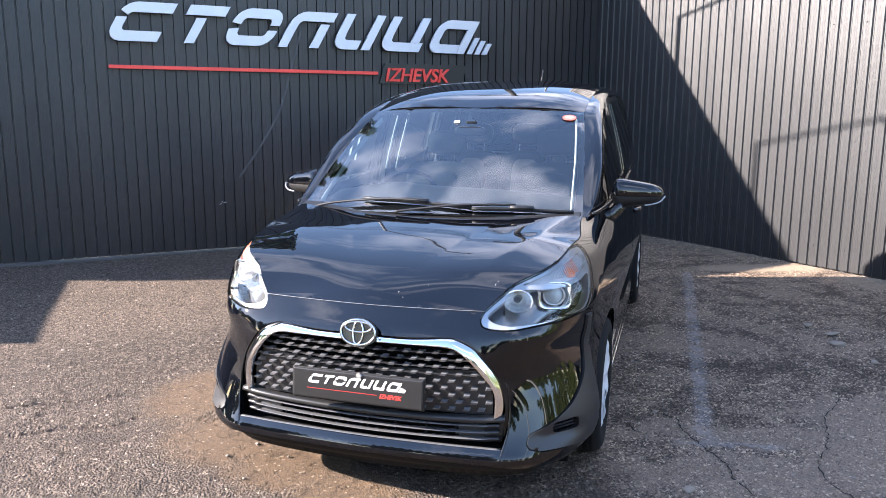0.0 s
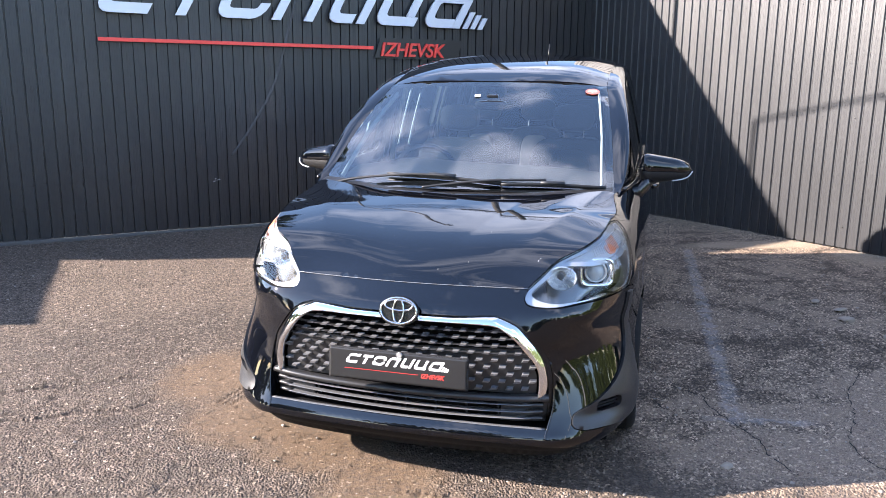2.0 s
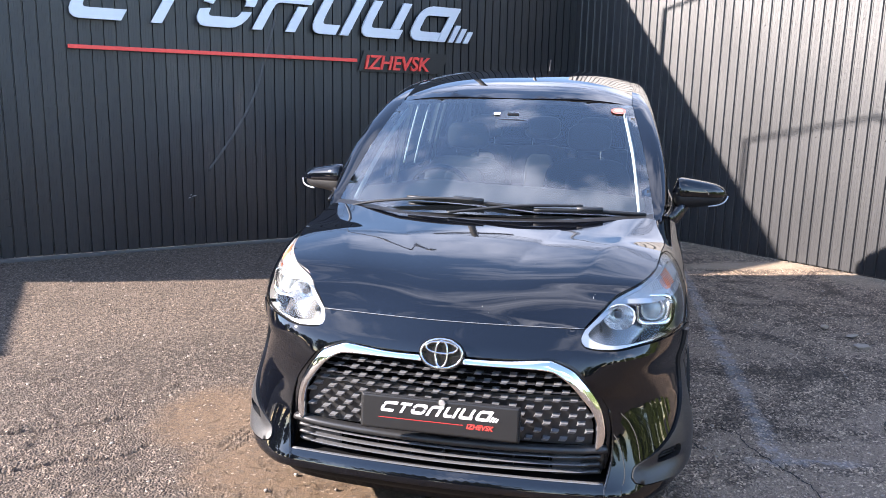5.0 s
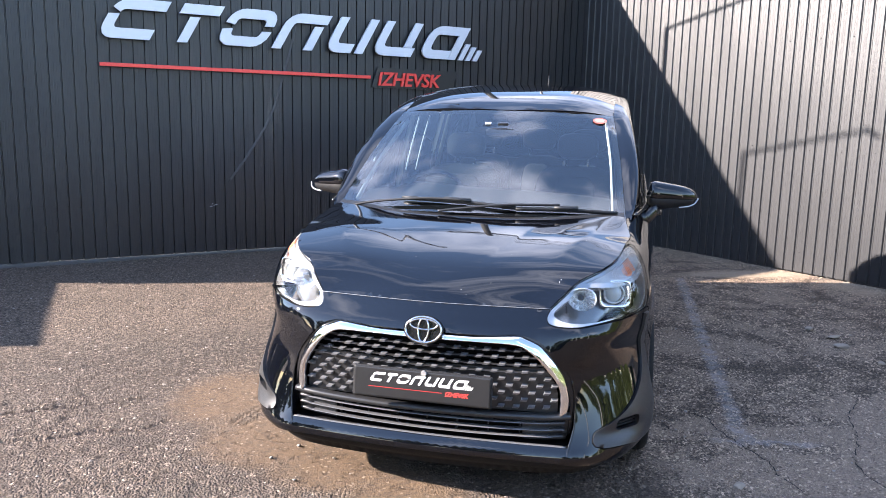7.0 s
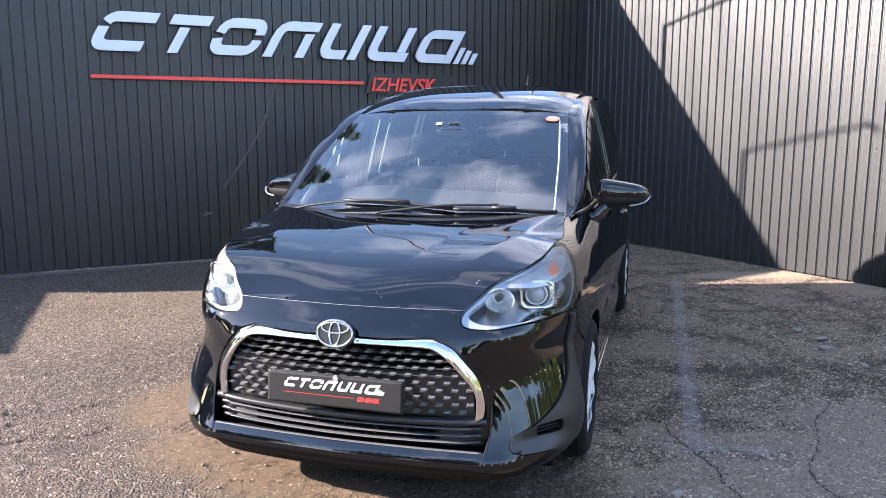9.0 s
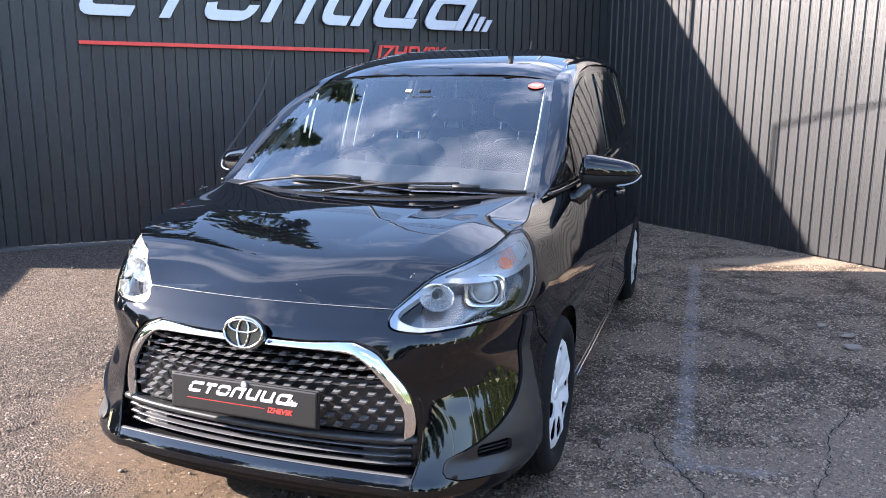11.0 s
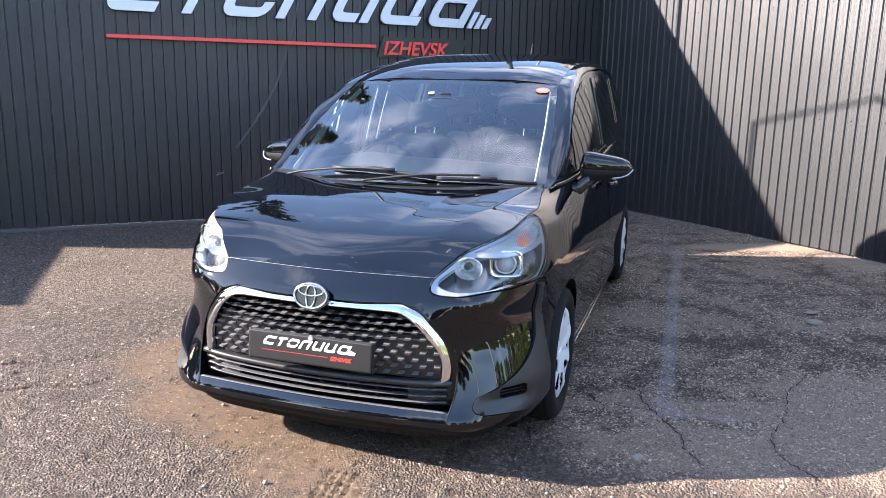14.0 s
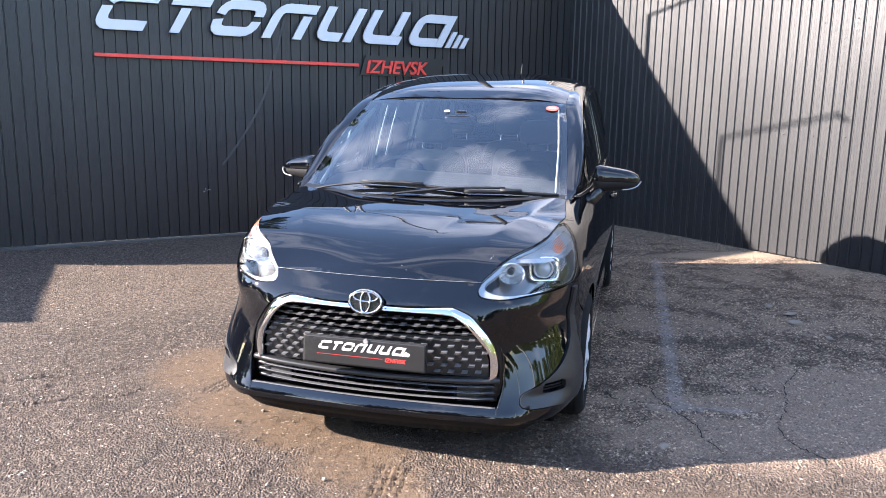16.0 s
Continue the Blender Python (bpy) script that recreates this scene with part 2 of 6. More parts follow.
# ---- ground and walls ----
CORNER = Vector((1.793, 9.995, 0))
LEFT_WAY, RIGHT_WAY = Vector((0.894, 0.448, 0)).normalized(), Vector((0.545, -0.838, 0)).normalized()
LEFT = Matrix(((LEFT_WAY.x, -LEFT_WAY.y, 0, CORNER.x), (LEFT_WAY.y, LEFT_WAY.x, 0, CORNER.y), (0, 0, 1, 0), (0, 0, 0, 1)))
RIGHT = Matrix(((RIGHT_WAY.x, -RIGHT_WAY.y, 0, CORNER.x), (RIGHT_WAY.y, RIGHT_WAY.x, 0, CORNER.y), (0, 0, 1, 0), (0, 0, 0, 1)))


def painted_steel():
    """Graphite paint on thin sheet: satin gloss, fine stipple, and slow waves where the sheet is not quite flat."""
    m = bpy.data.materials.new("graphite_sheet_steel")
    m.use_nodes = True
    nt = m.node_tree
    b = nt.nodes["Principled BSDF"]
    b.inputs["Roughness"].default_value, b.inputs["Specular IOR Level"].default_value = 0.41, 0.47
    co = nt.nodes.new("ShaderNodeTexCoord")

    def noise(stretch, scale, detail):
        mp = nt.nodes.new("ShaderNodeMapping")
        mp.inputs["Scale"].default_value = stretch
        n = nt.nodes.new("ShaderNodeTexNoise")
        n.inputs["Scale"].default_value, n.inputs["Detail"].default_value = scale, detail
        nt.links.new(co.outputs["Object"], mp.inputs["Vector"])
        nt.links.new(mp.outputs["Vector"], n.inputs["Vector"])
        return n.outputs["Fac"]
    mix = nt.nodes.new("ShaderNodeMix")
    mix.data_type = "RGBA"
    mix.inputs["A"].default_value, mix.inputs["B"].default_value = (0.0105, 0.0112, 0.0135, 1), (0.0175, 0.0178, 0.0192, 1)
    nt.links.new(noise((1, 1, 0.5), 5.0, 8), mix.inputs["Factor"])
    nt.links.new(mix.outputs["Result"], b.inputs["Base Color"])
    normal = None
    for fac, strength, distance in ((noise((1, 1, 0.3), 1.6, 1), 1.0, 0.03), (noise((1, 1, 1), 260.0, 2), 0.25, 0.002)):
        bp = nt.nodes.new("ShaderNodeBump")
        bp.inputs["Strength"].default_value, bp.inputs["Distance"].default_value = strength, distance
        nt.links.new(fac, bp.inputs["Height"])
        if normal:
            nt.links.new(normal, bp.inputs["Normal"])
        normal = bp.outputs["Normal"]
    nt.links.new(normal, b.inputs["Normal"])
    return m


WALL = painted_steel()
CONCRETE = mat("concrete", (0.075, 0.072, 0.07), 0.85, grain=0.5, scale=40, bump=0.4)


def ripples(length, low, high, groove=((0.003, 0.016), (0.007, 0.016), (0.004, 0.0)), rib=0.0006):
    """Trapezoid sheet steel along local x from 0, facing local -y: broad flats with two faint ribs, and a groove."""
    flat = 0.104 - sum(g[0] for g in groove)
    xs, ys = [0.0], [0.0]
    x = 0.0
    while x < length:
        for dx, y in ((flat * 0.31, 0.0), (0.003, rib), (0.004, rib), (0.003, 0.0), (flat * 0.38 - 0.02, 0.0), (0.003, rib), (0.004, rib), (0.003, 0.0), (flat * 0.31, 0.0)) + groove:
            x += dx
            xs.append(x)
            ys.append(y)
    n = len(xs)
    pts = [(a, b, z) for z in (low, high) for a, b in zip(xs, ys)]
    pts += [(a, b + 0.02, z) for z in (low, high) for a, b in zip(xs, ys)]
    faces = []
    for i in range(n - 1):
        faces.append((i, i + 1, n + i + 1, n + i))
        faces.append((2 * n + i + 1, 2 * n + i, 3 * n + i, 3 * n + i + 1))
        faces.append((n + i, n + i + 1, 3 * n + i + 1, 3 * n + i))
    return pts, faces


def flat_part(name, data, material, parent=None, label=""):
    ob = part(name, data, material, parent, label)
    ob.data.shade_flat()
    return ob


wl = thing("wall_left", "dark graphite corrugated sheet steel wall", "wall", LEFT @ pose(-8.1, 0, 0), kind="structure")
flat_part("sheet_steel", ripples(8.1, 0.05, 3.62), WALL, wl)
part("footing", box(8.1, 0.20, 0.09, (4.05, 0.03, 0.0), 0.008), CONCRETE, wl, "grey concrete footing strip")
# a thin pale arc laid on the sheet, narrowing at both ends
streak = spline([(8.1 - 3.80, 2.40), (8.1 - 3.83, 2.25), (8.1 - 3.94, 1.86), (8.1 - 4.07, 1.47), (8.1 - 4.30, 1.08), (8.1 - 4.53, 0.77)], 6)
PALE_ARC = mat("pale_streak", (0.060, 0.061, 0.064), 0.6, grain=0.6, scale=40)
part("pale_streak", tube([(x, -0.0005, z) for x, z in streak], 0.026, 0.003, 8, up=(0, 1, 0), taper=[0.25] + [1.0] * (len(streak) - 2) + [0.25]), PALE_ARC, wl, "pale curved streak")
NOTCH = mat("dark_dent", (0.006, 0.006, 0.007), 0.7)
SCUFF = mat("pale_scuff", (0.40, 0.40, 0.42), 0.6)
mark_rnd = random.Random(8)
for x0, x1, z0, count in ((1.743, 2.382, 0.560, 7), (1.634, 1.965, 0.331, 4)):
    for k in range(count):
        x, z = x0 + (x1 - x0) * k / (count - 1), z0 + mark_rnd.uniform(-0.012, 0.012)
        part("dent", tube([(x - 0.016, 0.0, z + 0.003), (x, -0.002, z), (x + 0.014, 0.0, z + 0.002)], 0.007, 0.005, 6, up=(0, 1, 0), taper=[0.3, 1, 0.4]), NOTCH, wl, "small dark dent")
for x, z, n in ((3.385, 0.520, 0.016), (3.430, 0.535, 0.022), (3.400, 0.545, 0.008)):
    part("scuff", tube([(x - n, -0.001, z - 0.008), (x, -0.001, z), (x + n, -0.001, z + 0.003)], 0.010, 0.003, 6, up=(0, 1, 0), taper=[0.2, 1, 0.3]), SCUFF, wl, "pale scuff in the paint")
wr = thing("wall_right", "graphite corrugated sheet steel wall, half in sun", "wall", RIGHT, kind="structure")
flat_part("sheet_steel", ripples(6.24, 0.03, 4.0, ((0.010, 0.013), (0.007, 0.013), (0.013, 0.0)), 0.0005), WALL, wr)
part("footing", box(6.24, 0.10, 0.05, (3.12, 0.09, 0.0), 0.008), CONCRETE, wr, "grey concrete footing strip")



def asphalt():
    """Worn asphalt: tan and grey chips in dark binder, bare patches, drifts of sand and a worn painted line."""
    m = bpy.data.materials.new("worn_asphalt")
    m.use_nodes = True
    nt = m.node_tree
    b = nt.nodes["Principled BSDF"]
    b.inputs["Roughness"].default_value = 0.85
    b.inputs["Specular IOR Level"].default_value = 0.18
    co = nt.nodes.new("ShaderNodeTexCoord").outputs["Object"]

    def node(kind, **values):
        n = nt.nodes.new(kind)
        for k, v in values.items():
            n.inputs[k.replace("_", " ")].default_value = v
        return n

    def math_(op, a, c, clamp=False):
        n = nt.nodes.new("ShaderNodeMath")
        n.operation, n.use_clamp = op, clamp
        for i, v in enumerate((a, c)):
            if isinstance(v, (int, float)):
                n.inputs[i].default_value = v
            else:
                nt.links.new(v, n.inputs[i])
        return n.outputs[0]

    def mix(f, a, c):
        n = nt.nodes.new("ShaderNodeMix")
        n.data_type = "RGBA"
        for key, v in (("Factor", f), ("A", a), ("B", c)):
            if isinstance(v, (int, float)):
                n.inputs[key].default_value = v
            elif isinstance(v, tuple):
                n.inputs[key].default_value = (*v, 1)
            else:
                nt.links.new(v, n.inputs[key])
        return n.outputs["Result"]

    def ramp(v, lo, hi):
        n = nt.nodes.new("ShaderNodeMapRange")
        n.inputs["From Min"].default_value, n.inputs["From Max"].default_value = lo, hi
        nt.links.new(v, n.inputs["Value"])
        return n.outputs["Result"]

    def tex(kind, out, **values):
        n = node(kind, **values)
        nt.links.new(co, n.inputs["Vector"])
        return n.outputs[out]
    chips = tex("ShaderNodeTexVoronoi", "Color", Scale=82.0)
    sep = nt.nodes.new("ShaderNodeSeparateColor")
    nt.links.new(chips, sep.inputs[0])
    grit = tex("ShaderNodeTexNoise", "Fac", Scale=260.0, Detail=4.0)
    patch = tex("ShaderNodeTexNoise", "Fac", Scale=1.3, Detail=7.0, Roughness=0.65)
    mid = tex("ShaderNodeTexNoise", "Fac", Scale=9.0, Detail=6.0, Roughness=0.6)
    stone = mix(sep.outputs[1], (0.040, 0.031, 0.026), (0.138, 0.108, 0.086))
    pale = mix(ramp(sep.outputs[2], 0.94, 0.98), stone, (0.28, 0.225, 0.175))
    binder = mix(grit, (0.026, 0.020, 0.016), (0.092, 0.070, 0.054))
    share = math_("ADD", ramp(sep.outputs[0], 0.25, 0.55), math_("MULTIPLY", math_("SUBTRACT", patch, 0.5), 1.2), True)
    base = mix(share, binder, pale)
    xyz = nt.nodes.new("ShaderNodeSeparateXYZ")
    nt.links.new(co, xyz.inputs[0])
    base = mix(math_("MULTIPLY", ramp(mid, 0.50, 0.72), 0.55), base, (0.105, 0.084, 0.067))
    base = mix(math_("MULTIPLY", ramp(patch, 0.52, 0.66), 0.6), base, (0.058, 0.047, 0.038))

    def drift(cx, cy, rx, ry, soft):
        dx = math_("DIVIDE", math_("SUBTRACT", xyz.outputs[0], cx), rx)
        dy = math_("DIVIDE", math_("SUBTRACT", xyz.outputs[1], cy), ry)
        r = math_("ADD", math_("MULTIPLY", dx, dx), math_("MULTIPLY", dy, dy))
        return ramp(math_("ADD", r, math_("MULTIPLY", math_("SUBTRACT", mid, 0.5), soft)), 1.45, 0.45)
    # dressing towards the right-hand wall: tarry and bare grey patches, painted paler against shade
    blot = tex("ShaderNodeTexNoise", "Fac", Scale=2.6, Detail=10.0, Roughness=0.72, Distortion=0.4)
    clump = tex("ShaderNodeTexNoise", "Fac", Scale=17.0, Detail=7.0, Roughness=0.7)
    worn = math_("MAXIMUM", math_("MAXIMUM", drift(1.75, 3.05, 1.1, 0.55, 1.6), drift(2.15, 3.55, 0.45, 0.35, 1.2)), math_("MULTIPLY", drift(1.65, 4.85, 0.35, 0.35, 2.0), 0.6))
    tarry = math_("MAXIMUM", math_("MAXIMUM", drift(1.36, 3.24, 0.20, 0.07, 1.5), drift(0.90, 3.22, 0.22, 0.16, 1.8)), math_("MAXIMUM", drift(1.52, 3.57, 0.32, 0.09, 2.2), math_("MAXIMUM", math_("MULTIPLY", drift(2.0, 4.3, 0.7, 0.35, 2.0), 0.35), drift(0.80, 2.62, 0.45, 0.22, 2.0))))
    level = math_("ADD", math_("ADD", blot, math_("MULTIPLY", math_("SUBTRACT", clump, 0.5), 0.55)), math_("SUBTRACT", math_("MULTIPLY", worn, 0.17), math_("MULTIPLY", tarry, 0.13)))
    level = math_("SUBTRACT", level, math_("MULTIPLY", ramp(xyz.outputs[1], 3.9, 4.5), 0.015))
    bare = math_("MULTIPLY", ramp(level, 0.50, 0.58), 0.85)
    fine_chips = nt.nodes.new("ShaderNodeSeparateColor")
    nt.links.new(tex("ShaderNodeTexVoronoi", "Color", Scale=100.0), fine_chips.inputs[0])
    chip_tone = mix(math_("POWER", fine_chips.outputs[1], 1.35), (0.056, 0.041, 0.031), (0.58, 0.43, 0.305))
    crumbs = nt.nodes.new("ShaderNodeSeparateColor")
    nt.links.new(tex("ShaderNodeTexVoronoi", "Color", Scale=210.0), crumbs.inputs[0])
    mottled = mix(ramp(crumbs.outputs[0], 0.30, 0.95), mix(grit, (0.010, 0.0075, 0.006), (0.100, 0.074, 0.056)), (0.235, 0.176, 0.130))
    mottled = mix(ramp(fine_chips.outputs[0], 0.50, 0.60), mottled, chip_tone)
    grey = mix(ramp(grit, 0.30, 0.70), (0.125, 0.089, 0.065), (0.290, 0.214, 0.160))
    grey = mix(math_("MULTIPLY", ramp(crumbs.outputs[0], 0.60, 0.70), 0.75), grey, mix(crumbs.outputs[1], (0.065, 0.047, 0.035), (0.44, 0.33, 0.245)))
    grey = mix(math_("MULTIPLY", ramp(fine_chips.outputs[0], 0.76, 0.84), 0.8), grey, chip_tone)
    # mask of the shaded right-hand ground, where the base colour is lightened
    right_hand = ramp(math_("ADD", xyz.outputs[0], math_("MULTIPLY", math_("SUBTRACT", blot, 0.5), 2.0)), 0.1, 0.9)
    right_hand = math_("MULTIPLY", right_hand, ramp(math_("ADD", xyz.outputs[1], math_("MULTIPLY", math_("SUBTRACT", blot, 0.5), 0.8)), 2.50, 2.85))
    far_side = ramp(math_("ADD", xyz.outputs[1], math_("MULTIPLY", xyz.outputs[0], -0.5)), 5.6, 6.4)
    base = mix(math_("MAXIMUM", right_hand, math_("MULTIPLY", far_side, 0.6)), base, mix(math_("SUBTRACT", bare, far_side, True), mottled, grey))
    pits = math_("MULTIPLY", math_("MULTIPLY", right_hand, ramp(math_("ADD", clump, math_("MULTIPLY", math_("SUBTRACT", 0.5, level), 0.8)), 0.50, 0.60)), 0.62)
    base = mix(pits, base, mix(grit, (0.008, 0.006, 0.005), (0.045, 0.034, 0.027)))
    # hand-sized hollows where chips have been torn out of the sunny side
    torn = math_("MULTIPLY", math_("SUBTRACT", 1.0, right_hand), ramp(clump, 0.55, 0.66))
    base = mix(math_("MULTIPLY", torn, 0.5), base, mix(grit, (0.018, 0.013, 0.010), (0.080, 0.060, 0.046)))
    # far part of the sunny side darkened in colour to hold down the sunlight
    far_dim = math_("MULTIPLY", ramp(math_("ADD", xyz.outputs[1], math_("MULTIPLY", math_("SUBTRACT", blot, 0.5), 1.6)), 3.5, 4.7), ramp(xyz.outputs[0], -0.3, -1.0))
    base = mix(math_("MULTIPLY", far_dim, 0.6), base, mix(share, mix(grit, (0.010, 0.008, 0.007), (0.045, 0.036, 0.029)), mix(sep.outputs[1], (0.045, 0.036, 0.029), (0.15, 0.12, 0.095))))
    # damp dark blots in the sunny part
    damp = math_("MAXIMUM", drift(-1.60, 3.27, 0.16, 0.06, 2.4), math_("MULTIPLY", ramp(level, 0.40, 0.30), 0.6))
    base = mix(math_("MULTIPLY", damp, 0.55), base, (0.045, 0.036, 0.030))
    sand = math_("MAXIMUM", math_("MAXIMUM", drift(-1.32, 3.86, 0.27, 0.38, 1.5), drift(-1.0, 3.32, 0.30, 0.30, 1.6)), math_("MAXIMUM", math_("MAXIMUM", drift(-0.66, 3.04, 0.28, 0.24, 1.6), drift(-0.38, 2.72, 0.24, 0.28, 1.6)), math_("MAXIMUM", drift(-0.20, 2.35, 0.16, 0.36, 1.5), math_("MULTIPLY", drift(0.85, 2.16, 0.95, 0.32, 1.8), 0.45))))
    sandy = mix(ramp(grit, 0.3, 0.7), (0.060, 0.039, 0.024), (0.158, 0.108, 0.068))
    sandy = mix(math_("MULTIPLY", ramp(clump, 0.52, 0.66), 0.7), sandy, (0.075, 0.050, 0.033))
    sandy = mix(ramp(fine_chips.outputs[0], 0.955, 0.985), sandy, (0.24, 0.185, 0.135))
    base = mix(math_("MULTIPLY", math_("MULTIPLY", sand, 0.92), ramp(sep.outputs[0], -0.35, 0.55)), base, sandy)
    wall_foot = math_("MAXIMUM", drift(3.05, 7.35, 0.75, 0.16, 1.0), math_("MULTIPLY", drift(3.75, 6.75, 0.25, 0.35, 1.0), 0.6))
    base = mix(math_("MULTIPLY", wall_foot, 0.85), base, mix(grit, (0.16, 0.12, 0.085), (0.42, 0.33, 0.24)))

    def stripe(ax, ay, bx, by, wide):
        n = math.hypot(bx - ax, by - ay)
        ux, uy = (bx - ax) / n, (by - ay) / n
        px, py = math_("SUBTRACT", xyz.outputs[0], ax), math_("SUBTRACT", xyz.outputs[1], ay)
        along = math_("ADD", math_("MULTIPLY", px, ux), math_("MULTIPLY", py, uy))
        off = math_("ABSOLUTE", math_("SUBTRACT", math_("MULTIPLY", px, uy), math_("MULTIPLY", py, ux)), 0)
        inl = math_("MULTIPLY", ramp(along, -0.06, 0.06), ramp(along, n + 0.06, n - 0.06))
        return math_("MULTIPLY", inl, ramp(math_("ADD", off, math_("MULTIPLY", math_("SUBTRACT", mid, 0.5), 0.12)), wide, wide * 0.45))
    line = math_("MAXIMUM", stripe(1.22, 3.34, 2.25, 7.15, 0.055), stripe(1.10, 3.32, 1.55, 3.28, 0.045))
    base = mix(math_("MULTIPLY", math_("MULTIPLY", line, 0.42), ramp(clump, 0.36, 0.58)), base, (0.31, 0.30, 0.31))
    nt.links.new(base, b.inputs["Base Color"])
    bp = nt.nodes.new("ShaderNodeBump")
    bp.inputs["Strength"].default_value, bp.inputs["Distance"].default_value = 1.0, 0.0065
    dome = math_("SUBTRACT", 1.0, tex("ShaderNodeTexVoronoi", "Distance", Scale=95.0))
    nt.links.new(math_("ADD", math_("MULTIPLY", dome, math_("SUBTRACT", 1.6, math_("MULTIPLY", sand, 1.3))), math_("SUBTRACT", math_("MULTIPLY", grit, 0.5), math_("MULTIPLY", torn, 0.9))), bp.inputs["Height"])
    nt.links.new(bp.outputs["Normal"], b.inputs["Normal"])
    return m


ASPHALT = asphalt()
CRACKS = ([(2.15, 3.96), (2.09, 3.86), (1.91, 3.64), (1.81, 3.39), (1.74, 3.26), (1.65, 3.13), (1.62, 3.04), (1.61, 2.91), (1.70, 2.72)],
          [(1.05, 3.72), (1.16, 3.6), (1.15, 3.45), (1.19, 3.31), (1.22, 3.16), (1.24, 3.1), (1.22, 2.95), (1.25, 2.87), (1.27, 2.8)],
          [(2.35, 4.50), (2.45, 4.37), (2.58, 4.18), (2.75, 4.05)],
          [(1.88, 3.57), (2.07, 3.61), (2.32, 3.76)],
          [(0.90, 3.54), (0.92, 3.43), (1.11, 3.38), (1.19, 3.36)],
          [(1.37, 3.38), (1.56, 3.43), (1.75, 3.53), (1.85, 3.57)],
          [(-3.0, 3.35), (-2.5, 3.52), (-2.14, 3.65), (-1.98, 3.70), (-1.80, 3.78), (-1.64, 3.89)],
          [(-2.4, 3.22), (-1.94, 3.30), (-1.82, 3.38), (-1.60, 3.40), (-1.53, 3.53)],
          [(-2.5, 5.6), (-2.0, 5.75), (-1.4, 5.7), (-0.95, 5.5)])
crack_rnd = random.Random(11)


def jagged(line):
    out = []
    for (ax, ay), (bx, by) in zip(line, line[1:]):
        n = max(2, int(math.hypot(bx - ax, by - ay) / 0.022))
        for i in range(n):
            t = i / n
            out.append((ax + (bx - ax) * t + crack_rnd.uniform(-0.008, 0.008), ay + (by - ay) * t + crack_rnd.uniform(-0.008, 0.008)))
    return out + [line[-1]]


CRACK_LINES = [jagged(c) for c in CRACKS]


def stones_height(x, y, cell, fill, seed):
    """Rounded stones of about a cell's size, strewn over the plane: their height in cells."""
    rng = np.random.RandomState(seed)
    n = 257
    ox, oy, rr, on = rng.rand(n, n), rng.rand(n, n), rng.uniform(0.25, 0.6, (n, n)), rng.rand(n, n) < fill
    i, j = np.floor(x / cell).astype(int), np.floor(y / cell).astype(int)
    h = np.zeros_like(x)
    for di in (-1, 0, 1):
        for dj in (-1, 0, 1):
            a, b = (i + di) % n, (j + dj) % n
            d = np.hypot(x / cell - (i + di + ox[a, b]), y / cell - (j + dj + oy[a, b])) / rr[a, b]
            h = np.maximum(h, np.where(on[a, b], rr[a, b] * np.sqrt(np.clip(1 - d * d, 0, 1)), 0))
    return h


